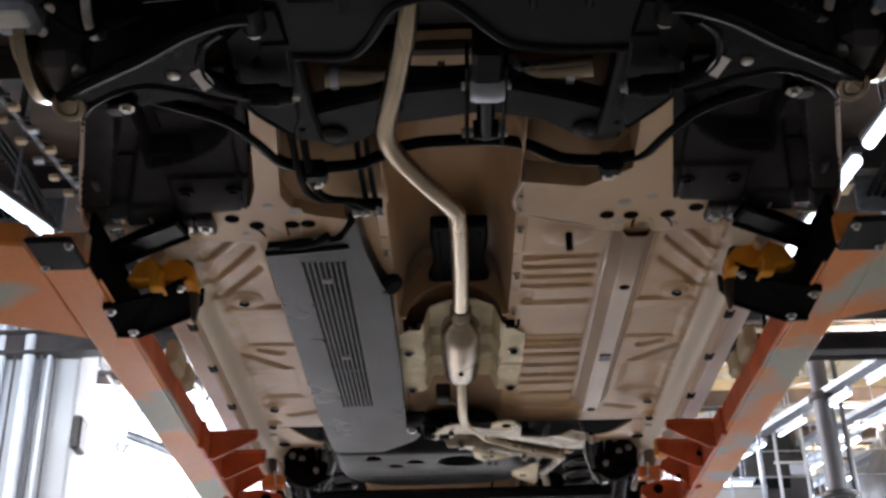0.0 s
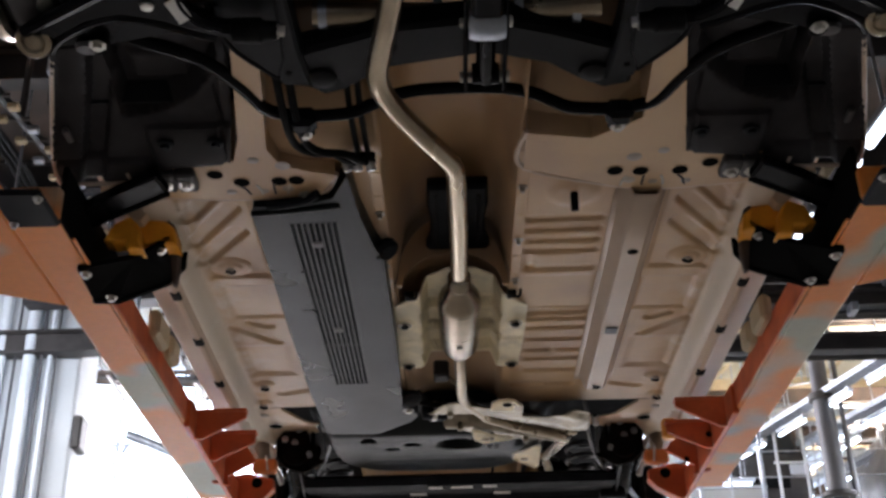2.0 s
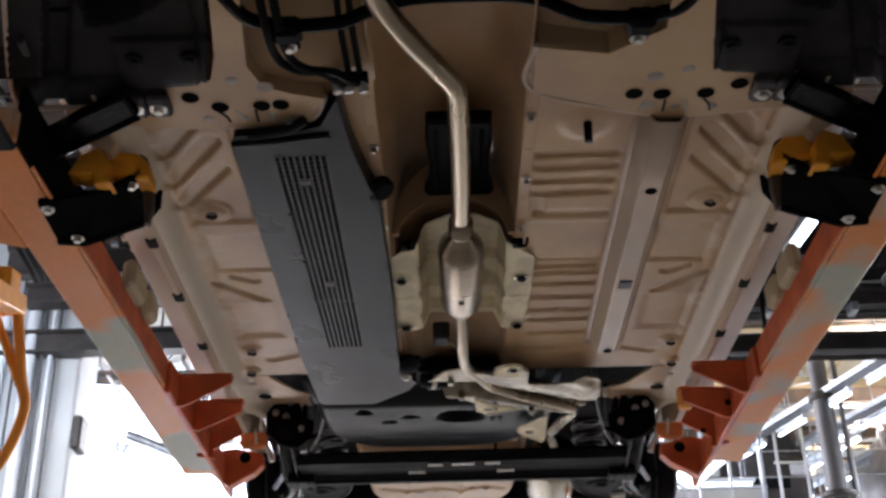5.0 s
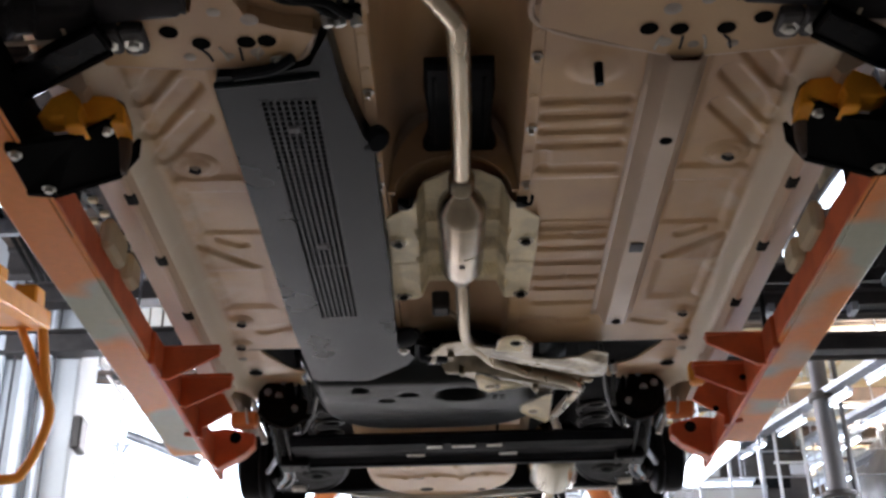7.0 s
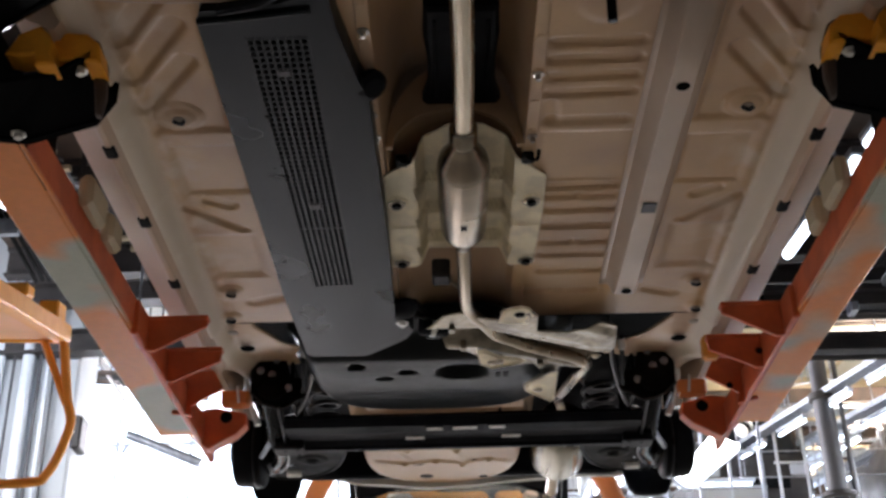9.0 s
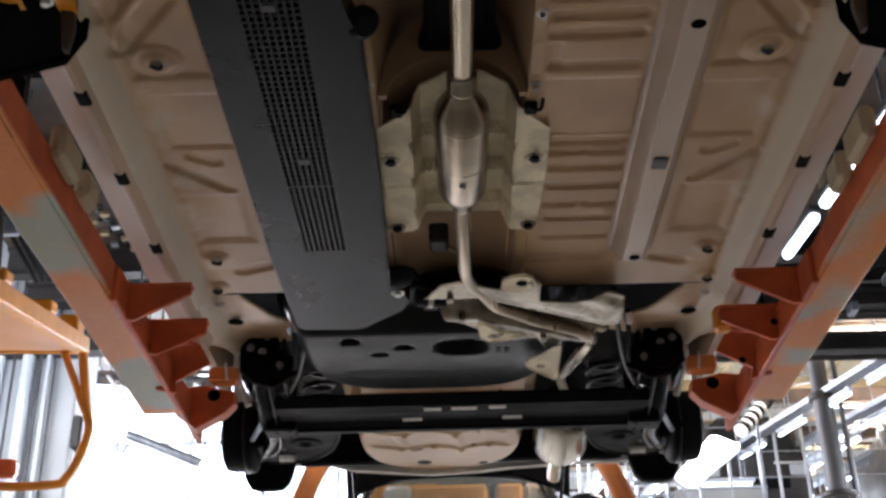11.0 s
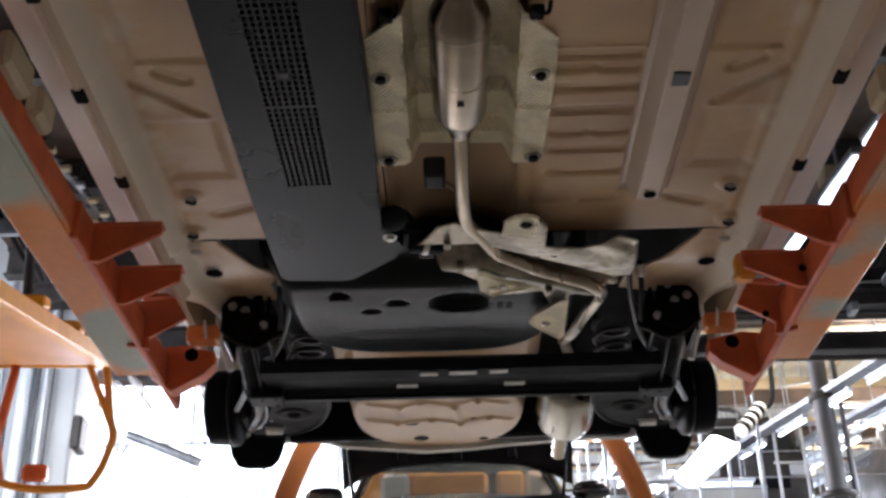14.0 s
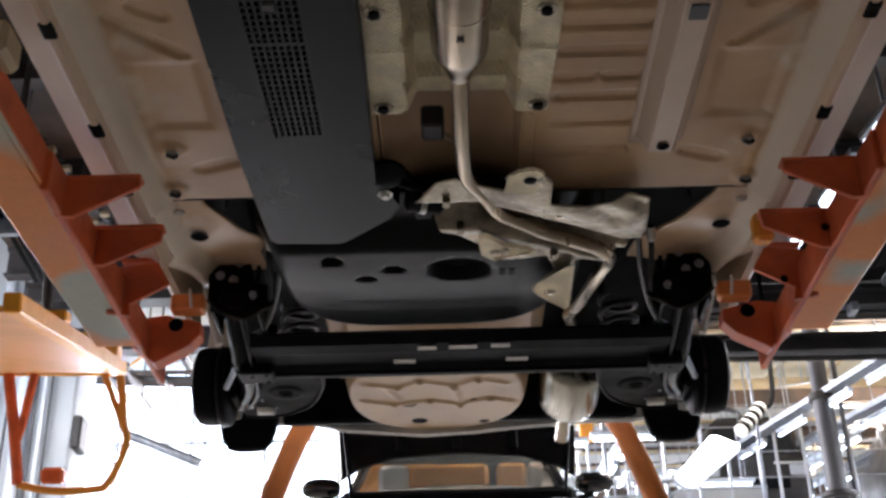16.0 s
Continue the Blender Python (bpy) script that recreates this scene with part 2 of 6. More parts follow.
def turned(profile, p, axis, n=20, bm=None):
    """A turned body: (distance along the axis, radius) from the point p."""
    b = bmesh.new()
    d = Vector(axis).normalized()
    side = d.orthogonal().normalized()
    up = d.cross(side)
    rings = []
    for h, rad in profile:
        c = Vector(p) + d * h
        rings.append([b.verts.new(c + (side * math.cos(2 * math.pi * k / n) + up * math.sin(2 * math.pi * k / n)) * max(rad, 0.0004)) for k in range(n)])
    for i in range(len(rings) - 1):
        for k in range(n):
            b.faces.new((rings[i][k], rings[i][(k + 1) % n], rings[i + 1][(k + 1) % n], rings[i + 1][k]))
    b.faces.new(rings[0][::-1])
    b.faces.new(rings[-1])
    return join(bm, b)


def bolt(p, r=0.009, down=True, h=0.008):
    s = -1 if down else 1
    bm = turned([(0, r * 1.7), (0.002, r * 1.7), (0.0021, r), (h, r), (h + 0.002, r * 0.75)], p, (0, 0, s), 6)
    return bm


def inside(p, poly):
    x, y = p
    hit = False
    for i in range(len(poly)):
        (xa, ya), (xb, yb) = poly[i], poly[i - 1]
        if (ya > y) != (yb > y) and x < (xb - xa) * (y - ya) / (yb - ya) + xa:
            hit = not hit
    return hit


def field(x0, x1, y0, y1, step, fn, outline=None, thick=0.003):
    """A pressed sheet over x, y with the height fn(X, Y) as arrays; cut to an outline, given thickness."""
    nx, ny = int((x1 - x0) / step) + 1, int((y1 - y0) / step) + 1
    xs, ys = np.linspace(x0, x1, nx), np.linspace(y0, y1, ny)
    X, Y = np.meshgrid(xs, ys)
    Z = fn(X, Y)
    verts = np.stack([X.ravel(), Y.ravel(), Z.ravel()], 1)
    faces = []
    for j in range(ny - 1):
        for i in range(nx - 1):
            if outline is None or inside(((xs[i] + xs[i + 1]) / 2, (ys[j] + ys[j + 1]) / 2), outline):
                a = j * nx + i
                faces.append((a, a + nx, a + nx + 1, a + 1))
    bm = bmesh.new()
    me = bpy.data.meshes.new("tmp")
    me.from_pydata(verts.tolist(), [], faces)
    bm.from_mesh(me)
    bpy.data.meshes.remove(me)
    bmesh.ops.delete(bm, geom=[v for v in bm.verts if not v.link_faces], context="VERTS")
    if outline:
        for v in bm.verts:
            if v.is_boundary:
                best = None
                for i in range(len(outline)):
                    a, b = Vector(outline[i - 1]), Vector(outline[i])
                    p = Vector((v.co.x, v.co.y))
                    t = max(0.0, min(1.0, (p - a).dot(b - a) / max((b - a).length_squared, 1e-9)))
                    q = a + (b - a) * t
                    if best is None or (q - p).length < (best - p).length:
                        best = q
                v.co.x, v.co.y = best
    return bm


def thicken(ob, t):
    mod = ob.modifiers.new("thickness", "SOLIDIFY")
    mod.thickness, mod.offset = t, 0
    return ob


def step01(d):
    d = np.clip(d, 0, 1)
    return d * d * (3 - 2 * d)


def bead(X, Y, xa, ya, xb, yb, w, h, soft=0.012):
    """A pressed bead from a to b, half width w, height h."""
    dx, dy = xb - xa, yb - ya
    t = np.clip(((X - xa) * dx + (Y - ya) * dy) / (dx * dx + dy * dy + 1e-9), 0, 1)
    d = np.hypot(X - xa - t * dx, Y - ya - t * dy)
    return h * step01((w + soft - d) / soft)


def panel(X, Y, xa, xb, ya, yb, h, soft=0.014):
    d = np.minimum(np.minimum(X - xa, xb - X), np.minimum(Y - ya, yb - Y))
    return h * step01(d / soft + 0.5)


def dish(X, Y, cx, cy, r, h, soft=0.015):
    return h * step01((r + soft - np.hypot(X - cx, Y - cy)) / soft)


def thing(name, label, category, group="", kind="", p=(0, 0, 0)):
    ob = new(name)
    ob.empty_display_size = 0.2
    ob.matrix_basis = pose(*p)
    return tagged(ob, label, category, group, kind)

# ---- the hall ----


def setting(name, bm, material, label, category, smooth=False):
    return tagged(part(name, bm, material, None, "", smooth), label, category, "", "structure")


setting("floor", box(-6.9, 12.2, -8.2, 25.2, -0.2, 0.0, 0), M_FLOOR, "worn grey concrete factory floor", "floor")
setting("wall_west", box(-6.9, -6.6, -8.0, 25.0, 0, 9.6, 0), M_WALL, "pale painted factory side wall", "wall")
setting("wall_east", box(11.9, 12.2, -8.0, 25.0, 0, 9.6, 0), M_WALL, "pale painted factory side wall", "wall")
setting("wall_south", box(-6.9, 12.2, -8.3, -8.0, 0, 9.6, 0), M_WALL, "pale painted factory end wall", "wall")
setting("ceiling", box(-6.9, 12.2, -8.2, 25.2, 9.6, 9.8, 0), M_CEIL, "beige sheet metal hall ceiling", "ceiling")


def opening_wall(name, x0, x1, y, z0, z1, ox0, ox1, oz0, oz1):
    bm = box(x0, ox0, y, y + 0.3, z0, z1, 0)
    box(ox1, x1, y, y + 0.3, z0, z1, 0, bm)
    box(ox0, ox1, y, y + 0.3, z0, oz0, 0, bm)
    box(ox0, ox1, y, y + 0.3, oz1, z1, 0, bm)
    setting(name, bm, M_WALL, "pale end wall with a large bright window opening", "wall")


opening_wall("wall_northwest", -6.6, 0.0, 18.0, 0, 9.6, -6.35, -0.6, 3.0, 8.1)
# north opening is unseen, added for its daylight
opening_wall("wall_north", -0.3, 11.9, 25.0, 0, 9.6, 0.6, 11.0, 3.0, 7.6)
setting("wall_return", box(-0.3, 0.0, 18.3, 25.0, 0, 9.6, 0), M_WALL, "pale painted return wall", "wall")
setting("backdrop_west", box(-7.6, 0.4, 18.8, 18.85, 2.0, 9.2, 0), M_DAY, "bright overcast daylight outside the window", "backdrop")
setting("backdrop_north", box(-0.2, 12.0, 25.8, 25.85, 2.0, 9.2, 0), M_DAY, "bright overcast daylight outside the window", "backdrop")

# window bars
for k, (x0, x1, y) in enumerate(((-6.35, -0.6, 18.0), (0.6, 11.0, 25.0))):
    win = thing("window_%d" % (k + 1), "large factory window with slim white glazing bars", "window", "", "structure")
    n = int((x1 - x0) / 1.15)
    for i in range(n + 1):
        x = x0 + (x1 - x0) * i / n
        part("glazing_bar", box(x - 0.03, x + 0.03, y + 0.1, y + 0.17, 3.0, 8.15, 0.006), M_WHITE, win)
    for z in (3.03, 4.3, 5.55, 6.8, 8.07):
        part("window_rail", box(x0, x1, y + 0.09, y + 0.18, z - 0.03, z + 0.03, 0.006), M_WHITE, win)

# steel deck over the conveyor, with its joists and edge beams
setting("mezzanine_deck", box(-3.5, 5.6, -7.9, 9.3, 5.25, 5.33, 0), M_DECK, "dark brown steel deck over the conveyor", "deck")
for i in range(13):
    y = -7.0 + i * 1.3
    ob = box(-3.5, 5.6, y - 0.06, y + 0.06, 5.22, 5.245, 0)
    box(-3.5, 5.6, y - 0.008, y + 0.008, 5.02, 5.22, 0, ob)
    box(-3.5, 5.6, y - 0.06, y + 0.06, 5.0, 5.02, 0, ob)
    tagged(part("deck_joist", ob, M_GIRDER), "dark rolled steel joist under the deck", "beam", "deck joists", "structure")


def girder(name, x0, x1, y0, y1, z0, z1, label, material=M_GIRDER):
    bm = box(x0, x1, y0, y1, z1 - 0.02, z1, 0.003)
    box(x0, x1, (y0 + y1) / 2 - 0.01, (y0 + y1) / 2 + 0.01, z0 + 0.02, z1 - 0.02, 0, bm)
    box(x0, x1, y0, y1, z0, z0 + 0.02, 0.003, bm)
    return tagged(part(name, bm, material), label, "beam", "edge beams", "structure")


girder("edge_beam", -3.5, 5.6, 9.0, 9.18, 4.98, 5.16, "dark steel edge beam of the deck")
girder("edge_beam", 1.0, 7.5, 8.9, 9.06, 4.72, 4.88, "dark steel beam with pipes below the deck")
girder("edge_beam", 1.0, 7.5, 9.2, 9.36, 4.46, 4.62, "dark steel beam with pipes below the deck")
girder("edge_beam", -6.0, -0.8, 9.2, 9.36, 4.62, 4.82, "dark steel beam with pipes below the deck")
for z, y, r in ((4.93, 8.95, 0.03), (4.69, 9.0, 0.035), (4.435, 9.26, 0.025), (4.70, 8.96, 0.02)):
    tagged(part("service_pipe", tube([(1.0, y, z), (4.5, y + 0.03, z - 0.02), (8.0, y, z + 0.01)], r, 8), M_GIRDER, None, "", True), "dark service pipe along the deck edge", "pipe", "service pipes")
for i in range(16):
    x = 1.2 + i * 0.33
    z = 4.9 if i % 2 else 4.64
    tagged(part("pipe_clip", box(x, x + 0.06, 8.76, 8.9, z - 0.03, z + 0.05, 0.006), M_GALV), "small galvanised pipe clip on the edge beam", "clip", "pipe clips")

# hall roof trusses beyond the deck
for i in range(6):
    y = 11.0 + i * 2.4
    tr = thing("roof_truss", "beige painted steel roof truss with diagonal braces", "truss", "roof trusses", "structure")
    for z in (9.3, 8.5):
        part("chord", box(-6.5, 11.8, y - 0.06, y + 0.06, z - 0.08, z + 0.08, 0.01), M_CEIL, tr)
    for k in range(18):
        x = -6.4 + k
        part("brace", tube([(x, y, 8.5), (x + (1.0 if k % 2 else 0.9), y, 9.3)], 0.035, 6), M_CEIL, tr)
for i in range(5):
    tagged(part("cross_girder", box(0.1, 11.8, 11.6 + i * 2.4, 11.75 + i * 2.4, 6.6 + 0.25 * (i % 2), 6.82 + 0.25 * (i % 2), 0.01), M_DECK), "brown steel girder across the hall", "beam", "cross girders", "structure")

# round column with its service box
col = thing("steel_column", "grey painted round steel column with a conduit", "column", "", "structure", (4.51, 14.0, 0))
part("shaft", turned([(0, 0.118), (5.85, 0.118), (5.86, 0.105), (9.6, 0.105)], (0, 0, 0), (0, 0, 1), 24), M_COLUMN, col, "", True)
part("collar", turned([(0, 0.145), (0.01, 0.165), (0.09, 0.165), (0.1, 0.145)], (0, 0, 5.75), (0, 0, 1), 24), M_GIRDER, col, "", True)
part("collar", turned([(0, 0.145), (0.01, 0.2), (0.06, 0.2), (0.07, 0.145)], (0, 0, 4.55), (0, 0, 1), 24), M_GIRDER, col, "", True)
part("conduit", tube([(0.19, -0.05, 4.6), (0.19, -0.05, 9.5)], 0.03, 8), M_COLUMN, col, "", True)


def tray_row(a, b, n, drop=0.16, tray=True, name="fluorescent_row", r=0.019):
    """A hung cable tray, or bare rods, with fluorescent battens below, from a to b."""
    a, b = Vector(a), Vector(b)
    d = (b - a)
    length = d.length
    rot = d.to_track_quat("X", "Z").to_matrix().to_4x4()
    t = thing(name, "row of lit fluorescent battens under a white cable tray" if tray else "row of bright fluorescent battens hung under the deck", "light row", "fluorescent rows")
    t.matrix_basis = Matrix.Translation(a) @ rot
    if tray:
        bm = box(0, length, -0.09, 0.09, 0, 0.012, 0)
        box(0, length, -0.09, -0.08, 0.012, 0.07, 0, bm)
        box(0, length, 0.08, 0.09, 0.012, 0.07, 0, bm)
        part("cable_tray", bm, M_GALV, t)
    gap = length / n
    for i in range(n):
        x = (i + 0.5) * gap
        w = min(gap * (0.34 if tray else 0.42), 0.6)
        bat = part("batten", box(x - w, x + w, -0.035, 0.035, -drop + 0.05, -drop + 0.1, 0.008), M_GALV if tray else M_GIRDER, t)
        part("tube", tube([(x - w + 0.03, 0, -drop + 0.02), (x + w - 0.03, 0, -drop + 0.02)], r, 8), M_TUBE, bat, "", True)
        for s in (-0.8, 0.8):
            part("hanger", tube([(x + s * w, 0, -drop + 0.1), (x + s * w, 0, 0.0)], 0.008, 6), M_GALV, t)
    for i in range(n):
        x = (i + 0.5) * gap
        part("drop_rod", tube([(x, 0, 0.01), (x, 0, 0.89 if a.z < 5 else 9.6 - a.z)], 0.01, 6), M_GALV, t)
    return t


tray_row((5.35, 11.5, 5.8), (3.55, 17.0, 5.8), 6)
tray_row((5.75, 13.2, 5.8), (4.2, 17.4, 5.8), 5)
tray_row((7.2, 13.2, 5.9), (5.2, 19.0, 5.9), 6)
tray_row((2.4, 15.5, 5.9), (1.8, 20.5, 5.9), 6)
tray_row((6.2, 17.5, 6.6), (5.0, 22.5, 6.6), 5)
tray_row((3.6, 19.5, 6.6), (3.0, 23.5, 6.6), 4)
# lit rows on both sides of the line, under the deck
for a, b, n in (((2.405, 5.15, 4.36), (2.205, 7.15, 4.36), 3), ((-2.70, 5.78, 4.36), (-2.40, 6.62, 4.36), 1), ((-2.34, 7.5, 4.32), (-2.16, 8.5, 4.32), 1)):
    tray_row(a, b, n, 0.12, False, r=0.034)


lamp = thing("work_lamp", "bright white box lamp hung beside the line", "work lamp", "work lamps", "", (1.715, 8.0, 3.17))
face = [(-0.215, -0.10), (0.045, 0.17), (0.085, 0.175), (0.235, 0.11), (0.225, 0.07), (-0.10, -0.17), (-0.145, -0.165)]
up = Matrix.Rotation(radians(90), 4, "X")
bm = plate(face, 0.0, 0.05, (), 0.012)
bm.transform(up)
part("diffuser", bm, M_BOXLAMP, lamp, "glowing lamp panel")
bm = plate([(x * 1.08, z * 1.08) for x, z in face], -0.07, 0.0, (), 0.01)
bm.transform(up)
part("housing", bm, M_WHITE, lamp)
part("hanger", tube([(0.0, 0.06, 0.1), (0.0, 0.06, 2.1)], 0.01, 6), M_GALV, lamp)
part("bracket_arm", tube([(-0.2, 0.05, -0.1), (-0.5, 0.05, -0.12)], 0.02, 8), M_GALV, lamp)
wl = thing("work_lamp", "bright fluorescent work lamp with a grey tube rail", "work lamp", "work lamps", "", (-2.4, 10.0, 3.95))
part("rail", tube([(-0.34, -0.2, 0.14), (0.31, -0.2, -0.13)], 0.045, 10), M_GALV, wl, "grey tube rail", True)
bm = box(-0.42, 0.40, -0.16, 0.16, -0.03, 0.03, 0.02)
bm.transform(Matrix.Translation((-0.05, 0.02, -0.12)) @ Matrix.Rotation(radians(14), 4, "Y"))
part("reflector", bm, M_BOXLAMP, wl, "glowing lamp panel")
part("end_cap", tube([(-0.50, 0.0, -0.06), (-0.36, 0.0, 0.12)], 0.025, 8), M_GALV, wl, "", True)
part("drop_rod", tube([(-0.30, 0.0, 0.14), (-0.30, 0.0, 5.64)], 0.008, 6), M_GIRDER, wl)
part("drop_rod", tube([(0.28, 0.0, -0.1), (0.28, 0.0, 5.64)], 0.008, 6), M_GIRDER, wl)
# striped air hose beside the lamp
hs = thing("air_hose", "black and white striped spiral air hose", "hose", "", "", (1.98, 8.0, 3.38))
for i in range(9):
    p = Vector((0.022 * i, 0.012 * i, 0.024 * i))
    part("coil", turned([(0, 0.05), (0.024, 0.05)], p, (0.6, 0.3, 0.7), 12), M_RUBBER if i % 2 else M_PAPER, hs, "", True)
part("nozzle", tube([(0.2, 0.11, 0.21), (0.32, 0.2, 0.4), (0.36, 0.25, 1.6)], 0.018, 8), M_RUBBER, hs, "", True)

# pier with vertical pipes, left of the window
setting("wall_pier", box(-4.6, -3.08, 9.4, 9.9, 0, 9.6, 0.02), M_WALL, "off-white wall pier with vertical pipes", "pier")
for i, (x, r, m) in enumerate(((-3.72, 0.045, M_WHITE), (-3.60, 0.012, M_COLUMN), (-3.48, 0.055, M_WHITE), (-3.38, 0.016, M_COLUMN), (-3.31, 0.022, M_WHITE), (-3.26, 0.010, M_COLUMN))):
    tagged(part("vertical_pipe", tube([(x, 9.3, 0.0), (x, 9.3, 9.5)], r, 10), m, None, "", True), "painted vertical pipe on the wall pier", "pipe", "pier pipes")
tagged(part("wall_speaker", box(-3.06, -2.98, 9.3, 9.5, 3.82, 4.1, 0.015), M_GIRDER), "dark box fixed to the pier edge", "switch box")

# pipe gantry with small lamps, hung before the large window
rng = random.Random(9)
gn = thing("pipe_gantry", "dark hanging pipe gantry with small lit lamps", "pipe gantry")
for k in range(7):
    z = 5.42 + 0.10 * k
    y = 11.6 + 0.35 * (k % 4)
    part("pipe", tube([(-4.4, y, z + rng.uniform(-0.05, 0.05)), (-2.6, y + 0.1, z + rng.uniform(-0.06, 0.06)), (-0.6, y, z + rng.uniform(-0.05, 0.05))], 0.028 + 0.012 * (k % 3), 8, 4), M_GIRDER if k % 2 else M_DECK, gn, "", True)
for k in range(13):
    x = -4.2 + 0.29 * k
    part("bracket", box(x, x + 0.05, 11.5, 12.7, 5.36 + 0.05 * (k % 3), 5.46 + 0.05 * (k % 3), 0.008), M_GIRDER, gn)
    part("strut", tube([(x, 11.6 + 0.1 * (k % 3), 5.42), (x + 0.12, 12.4, 6.05)], 0.014, 6), M_GIRDER if k % 3 else M_AMBER, gn)
for k in range(4):
    part("rod", tube([(-4.2 + 1.1 * k, 12.0, 5.8), (-4.2 + 1.1 * k, 12.0, 9.6)], 0.014, 6), M_GIRDER, gn)
for k in range(6):
    x = -3.9 + 0.52 * k
    part("lamp", box(x, x + 0.16, 11.45, 11.49, 5.45 + 0.09 * (k % 4), 5.50 + 0.09 * (k % 4), 0.01), M_TUBE, gn)
# overhead conveyor tracks and cable trays below the deck
for x, z in ((-1.35, 4.35), (-1.75, 4.55), (1.45, 4.4), (1.9, 4.6)):
    tk = thing("conveyor_track", "dark overhead conveyor track with chain brackets", "conveyor track", "conveyor tracks")
    part("rail", box(x - 0.05, x + 0.05, -7.5, 9.0, z, z + 0.12, 0.008), M_GIRDER, tk)
    part("cable", tube([(x + 0.16, -7.5, z + 0.05), (x + 0.17, 0.0, z + 0.03), (x + 0.15, 9.0, z + 0.05)], 0.022, 6), M_RUBBER, tk)
    for i in range(34):
        y = -6.0 + i * 0.43
        part("bracket", box(x - 0.11, x + 0.11, y, y + 0.06, z - 0.05, z + 0.015, 0.006), M_CEIL if i % 3 == 0 else M_GALV, tk)
    for i in range(9):
        y = -6.5 + i * 1.8
        part("drop_rod", tube([(x, y, z + 0.1), (x, y, 5.24)], 0.015, 6), M_GIRDER, tk)

# raised conveyor at the far side with distant cars, railing and frames
setting("upper_conveyor", box(2.2, 11.5, 15.6, 18.2, 4.75, 4.95, 0.02), M_GIRDER, "dark raised conveyor deck at the far side", "conveyor")
for x in (2.6, 5.6, 8.6, 11.2):
    tagged(part("conveyor_post", box(x - 0.1, x + 0.1, 16.8, 17.0, 0, 4.75, 0.01), M_COLUMN), "grey steel post under the raised conveyor", "post", "conveyor posts", "structure")


def far_car(x, y, z, paint):
    c = thing("distant_car", "half-built car body on the raised conveyor", "car", "distant cars", "", (x, y, z))
    bm = bmesh.new()
    side = [(-0.62, 0.0), (-0.80, 0.25), (-0.80, 0.55), (-0.74, 0.72), (-0.56, 1.18), (-0.44, 1.28), (0.44, 1.28), (0.56, 1.18), (0.74, 0.72), (0.80, 0.55), (0.80, 0.25), (0.62, 0.0)]
    rows = [[bm.verts.new((px * (1 if k else 0.94), yy, pz)) for px, pz in side] for k, yy in enumerate((0.0, 0.3, 2.4))]
    for a, b in zip(rows, rows[1:]):
        for i in range(len(side)):
            k = (i + 1) % len(side)
            bm.faces.new((a[i], a[k], b[k], b[i]))
    bm.faces.new(rows[0])
    bm.faces.new(rows[-1])
    part("body", bm, paint, c, "", True)
    part("windscreen", plate([(-0.60, 0.74), (0.60, 0.74), (0.47, 1.16), (-0.47, 1.16)], 0, 0.02), M_DARKGLASS, c).matrix_basis = Matrix.Translation((0, -0.02, 0)) @ Matrix.Rotation(radians(90), 4, "X")
    part("grille", box(-0.45, 0.45, -0.04, 0.0, 0.28, 0.42, 0.01), M_PLASTIC, c)
    for sx in (-0.6, 0.6):
        part("headlight", box(sx - 0.13, sx + 0.13, -0.04, 0.0, 0.45, 0.6, 0.03), M_WHITE, c)
    return c


far_car(4.05, 15.9, 4.95, M_GIRDER)
far_car(6.6, 15.9, 4.95, M_COLUMN)
far_car(9.2, 15.9, 4.95, M_GIRDER)
rail_thing = thing("safety_railing", "grey tube safety railing before the far cars", "railing")
for i in range(19):
    x = 2.3 + i * 0.5
    part("post", tube([(x, 15.62, 4.9), (x, 15.62, 6.0)], 0.013, 8), M_GALV, rail_thing)
for z in (5.3, 5.65, 6.0):
    part("rail", tube([(2.3, 15.62, z), (11.3, 15.62, z)], 0.012, 8), M_GALV, rail_thing)
for i in range(5):
    x = 2.9 + i * 1.9
    pg = thing("portal_frame", "pale tube portal over the far conveyor", "frame", "portal frames")
    part("portal", tube([(x, 16.2, 4.9), (x, 16.2, 6.1), (x + 0.15, 16.2, 6.4), (x + 1.0, 16.2, 6.45), (x + 1.15, 16.2, 6.1), (x + 1.15, 16.2, 4.9)], 0.035, 8, 4), M_GALV if i % 2 else M_COLUMN, pg, "", True)
# pale line-side posts, guards and rails round the far conveyor
rng = random.Random(4)
for i in range(16):
    x, y = 1.2 + 0.62 * i, 13.6 + rng.uniform(0, 6.5)
    z0, h = 4.4 + rng.uniform(0, 0.6), rng.uniform(0.7, 1.7)
    w = rng.uniform(0.35, 0.8)
    gf = thing("guard_frame", "pale steel guard frame beside the far conveyor", "guard frame", "guard frames", "", (x, y, 0))
    for k in range(3):
        part("post", tube([(w * k / 2, 0, 0.0), (w * k / 2, 0, z0 + h)], 0.022, 8), (M_WHITE, M_GALV, M_WALL)[i % 3], gf, "", True)
    for z in (z0, z0 + h * 0.5, z0 + h):
        part("rail", tube([(-0.05, 0, z), (w + 0.05, 0, z)], 0.018, 8), (M_WHITE, M_GALV, M_WALL)[i % 3], gf, "", True)
    if i % 3 == 0:
        part("panel", box(0.02, w - 0.02, -0.01, 0.01, z0 + 0.03, z0 + h * 0.47, 0.003), M_WALL, gf)
